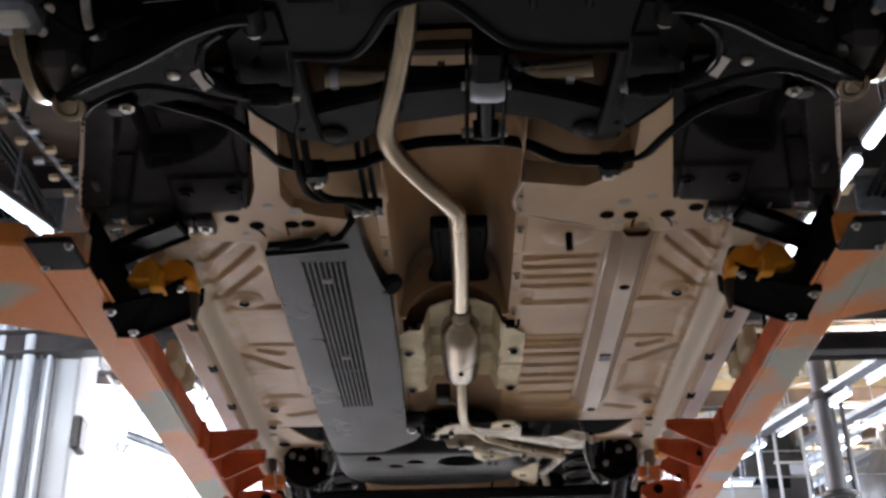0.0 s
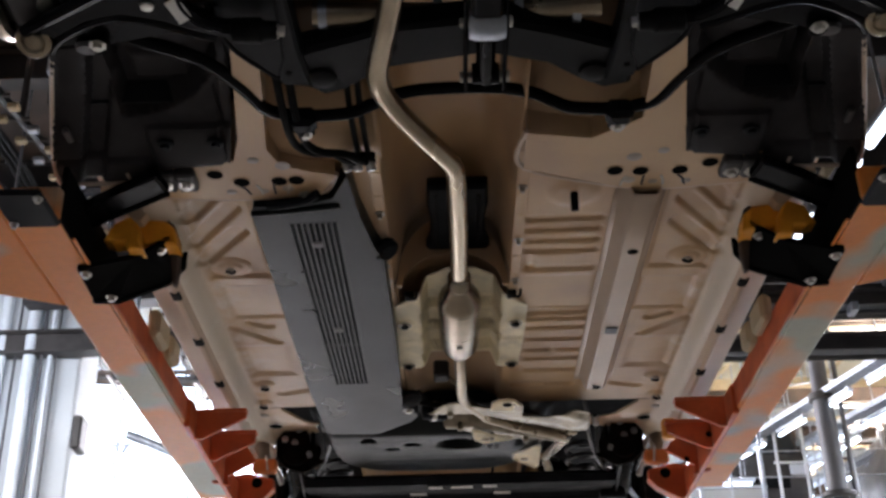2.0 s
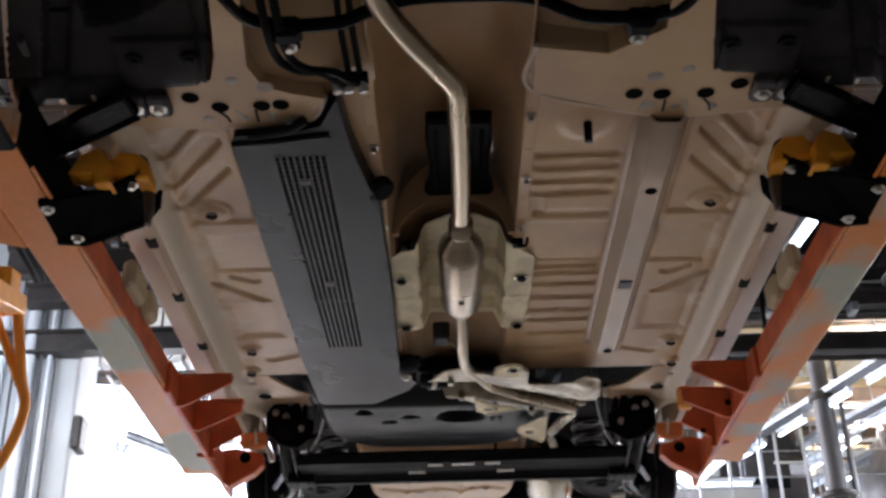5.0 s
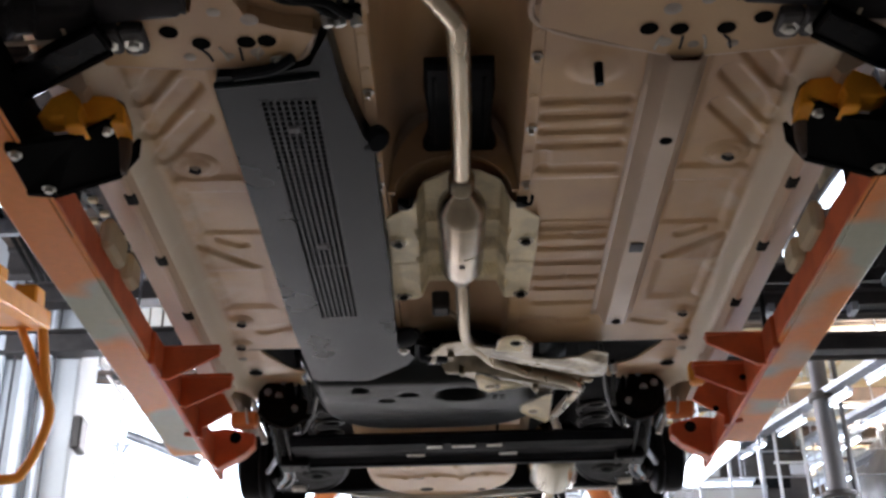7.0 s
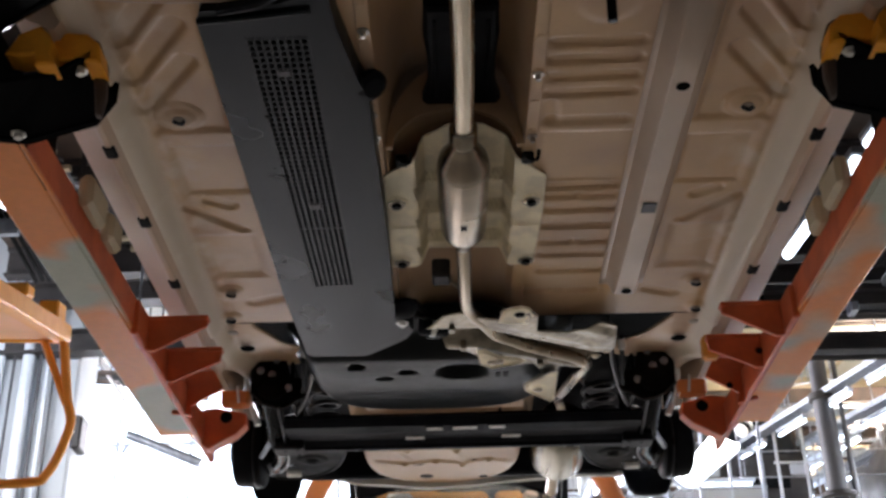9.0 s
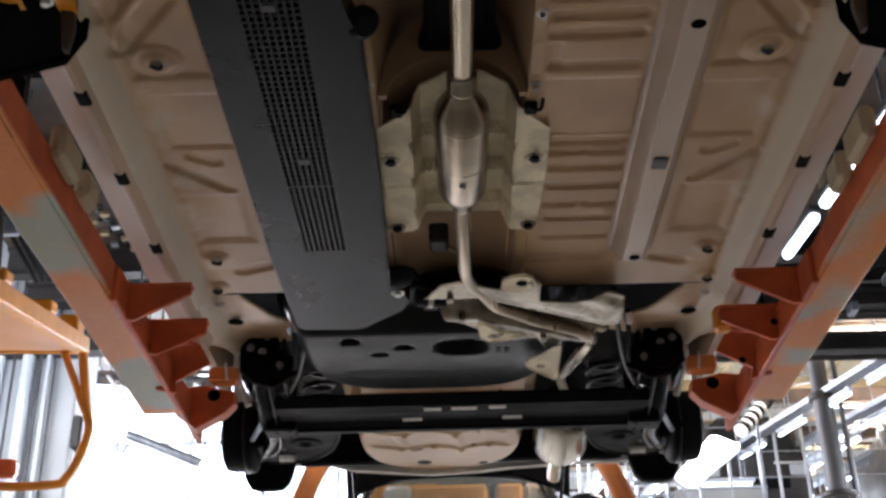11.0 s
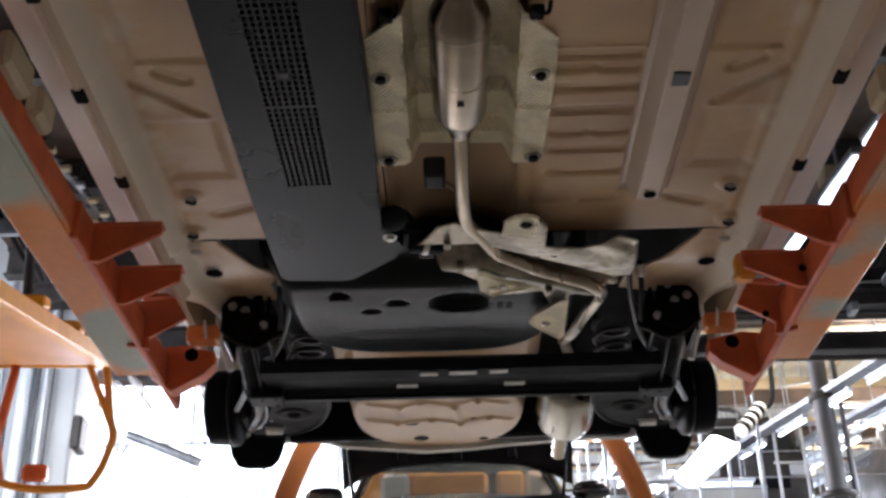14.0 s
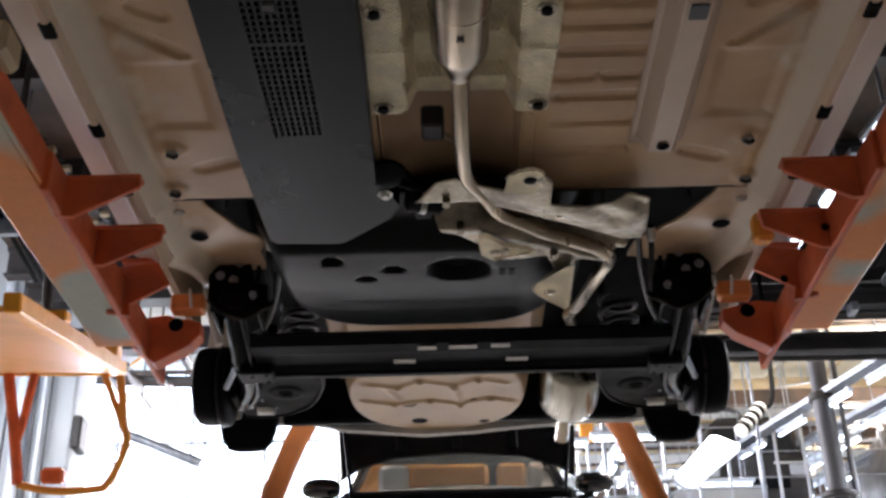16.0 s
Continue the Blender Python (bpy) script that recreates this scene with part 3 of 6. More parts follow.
for i in range(14):
    x, y, z = 1.0 + 0.7 * i, 12.0 + (i * 2.9) % 9.0, 5.9 + (i * 0.37) % 1.5
    cd = thing("conduit_run", "thin pale conduit with drop to the line", "conduit", "conduit runs")
    part("conduit", tube([(x - 1.6, y + 0.6, z), (x - 0.2, y + 0.1, z), (x, y, z - 0.12), (x + 0.02, y, 4.6)], 0.02, 8, 4), M_WHITE if i % 2 else M_GALV, cd, "", True)
    part("junction", box(x - 0.07, x + 0.11, y - 0.06, y + 0.06, z - 0.65, z - 0.40, 0.012), (M_WHITE, M_AMBER, M_GALV)[i % 3], cd)
    part("drop_rod", tube([(x - 0.9, y + 0.35, z), (x - 0.9, y + 0.35, 9.6)], 0.008, 6), M_GALV, cd)
for i in range(5):
    y = 12.6 + 2.1 * i
    pur = thing("roof_purlin", "sunlit cream roof purlin above the far line", "purlin", "roof purlins", "structure")
    part("purlin", box(0.2, 11.7, y - 0.05, y + 0.05, 7.55 + 0.12 * (i % 2), 7.75 + 0.12 * (i % 2), 0.01), M_CEIL, pur)
# ducts and pipe runs under the hall roof
for i, (x, z, r, m) in enumerate(((0.9, 7.3, 0.16, M_GALV), (2.2, 7.7, 0.06, M_CEIL), (3.1, 7.2, 0.05, M_WHITE), (7.8, 7.4, 0.2, M_GALV), (6.4, 7.0, 0.05, M_CEIL), (9.6, 7.2, 0.06, M_WHITE))):
    tagged(part("roof_duct", tube([(x, 10.0, z), (x + 0.1, 17.0, z), (x, 24.9, z)], r, 12), m, None, "", True), "round duct or pipe under the hall roof", "duct", "roof ducts")
for i in range(7):
    y = 10.4 + i * 1.9
    z = 6.25 + 0.3 * (i % 3)
    pr = thing("cross_pipe_rack", "pipe rack with pale pipes across the hall", "pipe rack", "pipe racks")
    for k in range(3):
        part("pipe", tube([(0.4, y + 0.12 * k, z), (11.8, y + 0.12 * k, z)], 0.03 + 0.012 * k, 8), (M_CEIL, M_GALV, M_DECK)[(k + i) % 3], pr, "", True)
    for k in range(6):
        part("rack_hanger", tube([(1.0 + 2.1 * k, y + 0.12, z), (1.0 + 2.1 * k, y + 0.12, 9.6)], 0.012, 6), M_GALV, pr)
# hanging lamps deep in the hall
for i, (x, y, z) in enumerate(((2.1, 13.5, 5.2), (1.2, 14.6, 5.5), (3.3, 15.0, 5.05), (8.3, 17.5, 6.3), (0.9, 19.0, 6.9), (7.0, 14.5, 6.9), (5.9, 12.3, 6.3))):
    hl = thing("hanging_lamp", "lit fluorescent lamp hung in the hall", "lamp", "hanging lamps", "", (x, y, z))
    part("housing", box(-0.5, 0.5, -0.08, 0.08, 0.0, 0.05, 0.01), M_WHITE, hl)
    part("tube", tube([(-0.46, 0, -0.02), (0.46, 0, -0.02)], 0.03, 8), M_TUBE, hl, "", True)
    for sx in (-0.4, 0.4):
        part("drop_rod", tube([(sx, 0, 0.05), (sx, 0, 9.6 - z)], 0.006, 6), M_GALV, hl)
# track of the rising line, from which the empty carrier hangs
rt = thing("rising_track", "dark inclined conveyor track on the rising line", "conveyor track", "conveyor tracks")
part("rail", tube([(-2.37 + 0.37, 6.33 - 4.95, 4.65 - 1.32), (-2.37 - 0.30, 6.33 + 3.96, 4.65 + 1.06)], 0.028, 8), M_RUBBER, rt)
for k in range(46):
    t = -4.6 + 0.185 * k
    px, py, pz = -2.37 - 0.0735 * t, 6.33 + 0.989 * t, 4.65 + 0.264 * t
    side = 0.05 if k % 2 else -0.07
    part("chain_tag", box(px + side - 0.03, px + side + 0.03, py - 0.025, py + 0.025, pz - 0.055, pz - 0.02, 0.006), M_CEIL if k % 3 else M_GALV, rt)
    part("chain_link", tube([(px + side, py, pz - 0.03), (px - side * 0.6, py + 0.09, pz + 0.02)], 0.014, 6), M_GIRDER, rt)
for k in range(6):
    t = -5.0 + 1.4 * k
    px, py, pz = -2.37 - 0.0735 * t, 6.33 + 0.989 * t, 4.65 + 0.264 * t
    part("support", tube([(px, py, pz), (px, py, 5.3 if py < 9.3 else 9.6)], 0.02, 6), M_GIRDER, rt)
# cables and junction boxes below the deck
for k in range(9):
    x = (-3.2, -2.9, -2.2, -2.05, 1.2, 2.0, 2.95, 3.3, -1.0)[k]
    pts = [(x + 0.06 * math.sin(i * 1.7 + k), -6 + i * 1.6, 4.95 - 0.09 * (i % 2) - 0.05 * (k % 3)) for i in range(10)]
    cb = thing("cable_run", "bundle of dark cables tied below the deck", "cable", "cable runs")
    for q in range(3):
        part("cable", tube([(a + 0.05 * q, b, c + 0.02 * math.sin(b * 3 + q)) for a, b, c in pts], 0.018, 6, 4), M_RUBBER, cb, "", True)
    for i in range(8):
        part("cable_hanger", box(x - 0.04, x + 0.18, -5.8 + i * 1.9, -5.75 + i * 1.9, 4.80, 5.25, 0.004), M_GALV, cb)
for k in range(12):
    x = (-3.0, -2.3, -1.5, 1.7, 2.6, 3.4)[k % 6]
    y = 1.0 + 0.62 * k
    tagged(part("junction_box", box(x, x + 0.2, y, y + 0.16, 4.85, 5.02, 0.012), M_CEIL if k % 3 else M_GALV), "small pale junction box under the deck", "junction box", "junction boxes")

# ---- the car on the carrier ----
# its own space: x across, y from nose to tail, z up from the floor pan


def floor_right(X, Y):
    h = 0.0 * X
    for ya, w in ((2.575, 0.01), (2.626, 0.01), (2.679, 0.01), (2.732, 0.01)):
        h = h + bead(X, Y, 0.165, ya, 0.315, ya - 0.004, w, 0.011, 0.008)
    h = h + bead(X, Y, 0.168, 2.765, 0.170, 2.825, 0.008, 0.009) + bead(X, Y, 0.17, 2.825, 0.315, 2.822, 0.008, 0.009)
    h = h + panel(X, Y, 0.155, 0.345, 2.865, 3.06, 0.008)
    for ya, segs in ((3.08, ((0.18, 0.325),)), (3.12, ((0.182, 0.238), (0.264, 0.325))), (3.18, ((0.185, 0.328),)), (3.257, ((0.19, 0.328),)),
                     (3.335, ((0.19, 0.243), (0.276, 0.327))), (3.398, ((0.193, 0.328),)), (3.485, ((0.193, 0.326),)), (3.597, ((0.155, 0.236), (0.266, 0.326)))):
        for xa, xb in segs:
            h = h + bead(X, Y, xa, ya, xb, ya - 0.002, 0.011, 0.011, 0.008)
    h = h - dish(X, Y, 0.249, 2.46, 0.035, 0.008, 0.03)
    return 0.65 * h + outer_side(X, Y)


def outer_side(X, Y):
    """Pressings of the outer floor, the same on both sides."""
    A = np.abs(X)
    h = panel(A, Y, 0.455, 0.60, 2.40, 2.83, 0.010)
    h = h + bead(A, Y, 0.513, 2.413, 0.600, 2.535, 0.019, 0.012, 0.008) + bead(A, Y, 0.502, 2.505, 0.605, 2.648, 0.019, 0.012, 0.008)
    h = h + bead(A, Y, 0.502, 2.612, 0.602, 2.742, 0.019, 0.012, 0.008)
    h = h * (1 - dish(A, Y, 0.546, 2.785, 0.042, 1.0, 0.006)) + dish(A, Y, 0.546, 2.785, 0.040, 0.004, 0.008) - dish(A, Y, 0.546, 2.785, 0.024, 0.007, 0.008)
    h = h + panel(A, Y, 0.45, 0.585, 2.885, 3.07, 0.007)
    h = h + bead(A, Y, 0.505, 3.125, 0.545, 3.10, 0.013, 0.010, 0.008) + bead(A, Y, 0.492, 3.24, 0.60, 3.13, 0.009, 0.012, 0.008)
    h = h + panel(A, Y, 0.475, 0.60, 3.262, 3.47, 0.009, 0.03)
    h = h + bead(A, Y, 0.465, 3.60, 0.53, 3.625, 0.012, 0.009)
    for cy, cx in ((3.545, 0.574), (3.70, 0.600), (3.785, 0.610)):
        h = h - dish(A, Y, cx, cy, 0.02, 0.008, 0.01)
    h = 0.75 * h
    # rise of the edge towards the sill, uneven sealed seam
    h = h - 0.045 * step01((A - 0.612) / 0.05) - 0.003 * step01(1 - np.abs(A - 0.60) / 0.018) * (1 + 0.6 * np.sin(Y * 90) * np.sin(Y * 37))
    return h


def floor_left(X, Y):
    return outer_side(X, Y)


def front_end(car):
    """Subframe, arms, anti-roll bar, mounts and liners ahead of the floor."""
    # tray under the engine with its rolled, bowed rear edge
    edge = [(-0.30, 1.675), (-0.285, 1.705), (-0.20, 1.71), (-0.172, 1.695), (-0.146, 1.655), (-0.115, 1.59), (-0.08, 1.565), (-0.031, 1.56), (0.0, 1.585), (0.04, 1.635), (0.075, 1.675), (0.115, 1.695), (0.20, 1.705), (0.285, 1.705)]
    edge = [(x, y - 0.028) for x, y in edge[1:]]
    tray = part("engine_tray", plate([(-0.30, 1.0), (0.30, 1.0)] + edge[::-1], -0.064, -0.058), M_TRAY, car, "dark pressed steel engine tray")
    part("rolled_edge", tube([(x, y, -0.060) for x, y in edge], 0.011, 8, 4), M_TRAY, tray, "", True)
    for x in (-0.19, 0.12, 0.21):
        part("tray_bead", tube([(x, 1.56, -0.064), (x + 0.004, 1.42, -0.064)], 0.008, 8), M_TRAY, tray, "", True)
    part("tray_vent", box(-0.275, -0.20, 1.50, 1.535, -0.068, -0.062, 0.004), M_NEAR_BLACK, tray)
    # subframe: side members, rear beam
    for s in (-1, 1):
        out = [(s * 0.292, 1.30), (s * 0.345, 1.30), (s * 0.350, 1.70), (s * 0.345, 1.84), (s * 0.318, 1.99), (s * 0.262, 2.0), (s * 0.275, 1.88)]
        sf = part("subframe_side", plate(out, -0.035, 0.02, (), 0.006), M_TRAY, car, "dark painted subframe side member")
        for x, y in ((0.322, 1.655), (0.308, 1.90), (0.30, 1.95)):
            part("subframe_hole", turned([(0, 0.006), (0.001, 0.006)], (s * x, y, -0.036), (0, 0, -1), 10), M_NEAR_BLACK, sf)
        part("subframe_bolt", bolt((s * 0.345, 1.64, -0.034), 0.013, True, 0.012), M_ZINC, sf)
        ear = [(0.399, 1.655), (0.335, 1.58), (0.30, 1.575), (0.292, 1.66), (0.30, 1.90), (0.318, 1.955), (0.376, 1.879), (0.396, 1.823), (0.392, 1.745)]
        part("subframe_ear", plate([(s * x, y) for x, y in ear], -0.045, -0.034, (), 0.004), M_TRAY, sf)
        part("ear_fold", tube([(s * x, y, -0.043) for x, y in ear[5:]], 0.005, 6, 3), M_TRAY, sf, "", True)
        part("ear_slot", plate([(s * 0.345, 1.70), (s * 0.362, 1.715), (s * 0.360, 1.735), (s * 0.343, 1.725)], -0.0465, -0.0445), M_NEAR_BLACK, sf)
        part("subframe_bracket", box(s * 0.31 - 0.03, s * 0.31 + 0.03, 1.66, 1.685, -0.05, -0.036, 0.005), M_TRAY, sf)
    out = [(-0.315, 1.985), (-0.245, 2.045), (-0.205, 2.03), (-0.12, 1.965), (0.05, 1.93), (0.16, 1.965), (0.225, 2.02), (0.268, 2.045), (0.318, 2.03), (0.31, 1.93), (0.17, 1.87), (0.05, 1.83), (-0.11, 1.85), (-0.30, 1.92)]
    rb = part("subframe_beam", plate(out, -0.022, 0.03, (), 0.008), M_TRAY, car, "dark painted subframe cross beam")
    for x in (-0.245, 0.245):
        part("beam_boss", turned([(0, 0.028), (0.006, 0.026), (0.010, 0.014), (0.011, 0.006)], (x, 1.985, -0.022), (0, 0, -1), 18), M_TRAY, rb, "", True)
    part("beam_hole", turned([(0, 0.011), (0.001, 0.011)], (-0.115, 1.90, -0.023), (0, 0, -1), 12), M_NEAR_BLACK, rb)
    # torque link
    ln = part("torque_link", tube([(0.048, 1.78, -0.02), (0.049, 1.86, -0.02), (0.051, 2.01, -0.015)], 0.018, 10), M_BLACK, car, "black engine torque link", True)
    part("link_bush", turned([(0, 0.034), (0.012, 0.038), (0.05, 0.038), (0.062, 0.034)], (0.02, 1.83, -0.02), (1, 0, 0), 20), M_GALV, ln, "grey rubber and steel bush", True)
    part("link_bush", turned([(0, 0.020), (0.05, 0.020)], (0.026, 2.0, -0.012), (1, 0, 0), 16), M_BLACK, ln, "", True)
    for y in (1.845, 2.005):
        part("link_bolt", turned([(0, 0.010), (0.09, 0.010), (0.091, 0.005)], (0.004, y, -0.015), (1, 0, 0), 8), M_ZINC, ln, "", True)
    for x in (0.014, 0.083):
        part("link_plate", box(x - 0.004, x + 0.004, 1.76, 2.02, -0.04, 0.02, 0.003), M_BLACK, ln)
    part("link_plate", box(0.022, 0.078, 1.70, 1.80, -0.05, 0.02, 0.008), M_BLACK, ln)
    # steering rack, gearbox underside and hoses
    rk = part("steering_rack", tube([(-0.25, 1.87, 0.03), (0.0, 1.88, 0.03), (0.25, 1.86, 0.03)], 0.022, 14), M_STEEL, car, "steel steering rack", True)
    for x in (-0.24, -0.04, 0.10, 0.2):
        part("rack_ring", turned([(0, 0.025), (0.015, 0.025)], (x, 1.872, 0.03), (1, 0, 0), 16), M_GALV, rk, "", True)
    gb = part("gearbox", box(-0.24, 0.27, 1.40, 1.80, 0.07, 0.30, 0.03), M_GIRDER, car, "dark cast gearbox underside")
    for k in range(7):
        part("gearbox_rib", box(0.09 + k * 0.022, 0.10 + k * 0.022, 1.66, 1.78, 0.055, 0.075, 0.003), M_GALV, gb)
    part("gearbox_flange", turned([(0, 0.05), (0.02, 0.055), (0.035, 0.04)], (0.21, 1.80, 0.09), (0.2, 0.6, -0.6), 18), M_STEEL, gb, "", True)
    part("wire_loom", tube([(0.06, 1.74, 0.04), (0.12, 1.76, 0.03), (0.17, 1.72, 0.045), (0.23, 1.76, 0.04)], 0.008, 8), M_PAPER, gb, "pale wiring loom", True)
    part("bulkhead", box(-0.6, 0.6, 2.00, 2.04, 0.19, 0.6, 0.01), M_DECK, car, "dark brown bulkhead")
    part("engine_block", box(-0.34, 0.34, 1.05, 1.75, 0.2, 0.5, 0.03), M_GIRDER, car)
    # fuel and brake lines
    for dx in (0.0, 0.022):
        part("fluid_line", tube([(-0.33 + dx, 1.92, 0.0), (-0.325 + dx, 2.06, -0.04), (-0.318 + dx, 2.16, -0.044), (-0.29 + dx, 2.2, -0.045), (-0.245 + dx, 2.21, -0.045), (-0.222 + dx, 2.235, -0.044), (-0.20 + dx, 2.27, -0.03)], 0.008, 8), M_RUBBER, car, "", True)
    for dx in (0.0, 0.02):
        part("fluid_line", tube([(-0.205 + dx, 1.95, 0.02), (-0.205 + dx, 2.1, -0.01), (-0.20 + dx, 2.25, -0.02)], 0.006, 8), M_RUBBER, car, "", True)
    cb = part("line_bracket", box(-0.235, -0.165, 2.245, 2.275, -0.035, -0.015, 0.004), M_BLACK, car)
    for x in (-0.225, -0.205, -0.178):
        part("line_fitting", turned([(0, 0.010), (0.02, 0.010), (0.022, 0.006)], (x, 2.262, -0.03), (0.2, 0.4, -0.8), 8), M_ZINC, cb, "", True)
    # anti-roll bar and its clamps
    bar = [(-0.60, 1.835, -0.035), (-0.555, 1.850, -0.045), (-0.45, 1.915, -0.045), (-0.395, 1.995, -0.045), (-0.36, 2.072, -0.044), (-0.325, 2.100, -0.040), (-0.288, 2.109, -0.040), (-0.205, 2.108, -0.036), (-0.165, 2.106, -0.020), (-0.13, 2.106, -0.002), (-0.06, 2.108, 0.014)]
    bar = bar + [(-x + 0.012, y, z) for x, y, z in bar[::-1]]
    bar = [(x, y - 0.008, z + 0.013) for x, y, z in bar]
    ab = part("anti_roll_bar", tube(bar, 0.0125, 14, 5), M_BLACK, car, "glossy black anti-roll bar", True)
    for x in (-0.292, 0.304):
        bm = box(x - 0.026, x + 0.026, 2.082, 2.124, -0.056, -0.012, 0.010)
        box(x - 0.018, x + 0.018, 2.12, 2.155, -0.042, -0.028, 0.006, bm)
        part("bar_clamp", bm, M_BLACK, ab)
        part("clamp_bolt", bolt((x, 2.140, -0.042), 0.009), M_ZINC, ab)
    # lower arms with ball joints and labels
    for s in (-1, 1):
        out = [(0.700, 1.752), (0.600, 1.690), (0.523, 1.642), (0.445, 1.586), (0.375, 1.553), (0.338, 1.547), (0.330, 1.568), (0.389, 1.580), (0.420, 1.610), (0.434, 1.650), (0.434, 1.698), (0.412, 1.738), (0.381, 1.756), (0.318, 1.760), (0.314, 1.786), (0.348, 1.796), (0.394, 1.780), (0.432, 1.764), (0.476, 1.738), (0.535, 1.720), (0.587, 1.733), (0.647, 1.772), (0.672, 1.806), (0.700, 1.812), (0.718, 1.782)]
        arm = part("control_arm", plate([(s * x, y) for x, y in out], -0.088, -0.055, (), 0.010), M_BLACK, car, "black pressed steel lower control arm")
        part("arm_flange", tube([(s * x, y, -0.083) for x, y in out[:6]], 0.011, 8, 4), M_BLACK, arm, "", True)
        part("arm_flange", tube([(s * x, y, -0.083) for x, y in out[7:13]], 0.009, 8, 4), M_BLACK, arm, "", True)
        part("arm_flange", tube([(s * x, y, -0.083) for x, y in out[16:23]], 0.009, 8, 4), M_BLACK, arm, "", True)
        web = [(0.705, 1.79), (0.685, 1.833), (0.58, 1.832), (0.47, 1.806), (0.385, 1.782), (0.44, 1.75), (0.535, 1.725), (0.61, 1.745)]
        part("arm_web", plate([(s * x, y) for x, y in web], -0.056, -0.030, (), 0.006), M_BLACK, arm)
        bj = part("ball_joint", turned([(0, 0.030), (0.010, 0.031), (0.016, 0.028), (0.018, 0.020), (0.015, 0.017), (0.020, 0.012), (0.021, 0.004)], (s * 0.688, 1.775, -0.080), (0, -0.55, -0.83), 24), M_STEEL, arm, "pale zinc plated ball joint cap", True)
        part("arm_label", plate([(s * 0.458, 1.684), (s * 0.435, 1.669), (s * 0.421, 1.719), (s * 0.444, 1.736)], -0.0905, -0.0885), M_PAPER, arm, "white label")
        part("arm_rivet", turned([(0, 0.011), (0.004, 0.010), (0.006, 0.004)], (s * 0.487, 1.69, -0.088), (0, 0, -1), 12), M_ZINC, arm, "", True)
        part("arm_bush", turned([(0, 0.012), (0.004, 0.021), (0.05, 0.022), (0.056, 0.017), (0.075, 0.016), (0.079, 0.010)], (s * 0.372, 1.775, -0.074), (-s, 0.06, 0.0), 16), M_RUBBER, arm, "", True)
        part("bush_bolt", turned([(0, 0.014), (0.004, 0.014), (0.005, 0.010), (0.014, 0.009)], (s * 0.298, 1.780, -0.074), (-s, 0.06, 0.0), 6), M_ZINC, arm)
        part("arm_bush", turned([(0, 0.020), (0.06, 0.020), (0.062, 0.01)], (s * 0.335, 1.53, -0.07), (0, 1, 0), 16), M_RUBBER, arm, "", True)
        part("arm_rear_cap", turned([(0, 0.020), (0.008, 0.018), (0.010, 0.008)], (s * 0.62, 1.825, -0.06), (0, 0.2, -1), 14), M_GIRDER, arm, "", True)
        # drop link
        part("drop_link", turned([(0, 0.017), (0.04, 0.017), (0.045, 0.008)], (s * 0.598, 1.815, -0.07), (0, 0.2, 1), 12), M_RUBBER, car, "", True)
        part("drop_link_nut", bolt((s * 0.598, 1.81, -0.07), 0.009), M_ZINC, car)
        # knuckle, drive shaft, disc
        kn = part("wheel_knuckle", box(s * 0.70 - 0.04, s * 0.70 + 0.04, 1.69, 1.80, -0.05, 0.22, 0.02), M_GIRDER, car, "dark cast wheel knuckle")
        part("brake_disc", turned([(0, 0.06), (0.001, 0.128), (0.008, 0.130), (0.014, 0.130), (0.021, 0.128), (0.022, 0.07), (0.05, 0.065)], (s * 0.735, 1.745, 0.055), (s, 0, 0), 44), M_STEEL, kn, "bare steel brake disc", True)
        cp = part("brake_caliper", box(s * 0.75 - 0.040, s * 0.75 + 0.040, 1.59, 1.675, -0.015, 0.05, 0.012), M_GALV, kn, "grey cast brake caliper")
        part("caliper_plate", box(s * 0.752 - 0.028, s * 0.752 + 0.028, 1.595, 1.64, -0.022, -0.012, 0.004), M_PAPER, cp, "white stamped plate")
        for dx in (-0.03, 0.03):
            part("caliper_bolt", turned([(0, 0.010), (0.008, 0.010), (0.010, 0.006)], (s * (0.70 + dx * 0.5), 1.64 + dx, 0.0), (0, -0.4, -0.9), 8), M_ZINC, cp)
        part("sensor_lead", tube([(s * 0.70, 1.60, 0.0), (s * 0.66, 1.64, -0.02), (s * 0.63, 1.68, 0.0), (s * 0.60, 1.66, 0.05)], 0.006, 6), M_RUBBER, kn, "", True)
        part("hub_nut", turned([(0, 0.016), (0.012, 0.016), (0.014, 0.008)], (s * 0.668, 1.735, -0.035), (0, -0.3, -0.95), 6), M_ZINC, kn)
        part("drive_shaft", tube([(s * 0.70, 1.70, 0.08), (s * 0.5, 1.69, 0.09), (s * 0.28, 1.68, 0.10)], 0.014, 12), M_BLACK, car, "", True)
        bel = [(0, 0.05)]
        for k in range(5):
            bel += [(0.008 + k * 0.016, 0.048 - k * 0.005), (0.016 + k * 0.016, 0.038 - k * 0.004)]
        part("shaft_boot", turned(bel + [(0.10, 0.018)], (s * 0.66, 1.70, 0.06), (-s, -0.03, 0.05), 18), M_RUBBER, car, "", True)
        part("boot_clip", turned([(0, 0.051), (0.016, 0.051)], (s * 0.650, 1.70, 0.06), (-s, -0.03, 0.05), 18), M_ZINC, car, "", True)
        # wheel arch liner
        out = [(s * 0.40, 1.86), (s * 0.704, 1.88), (s * 0.787, 2.19), (s * 0.803, 2.275), (s * 0.788, 2.298), (s * 0.625, 2.290), (s * 0.592, 2.252), (s * 0.452, 2.236), (s * 0.43, 2.12)]

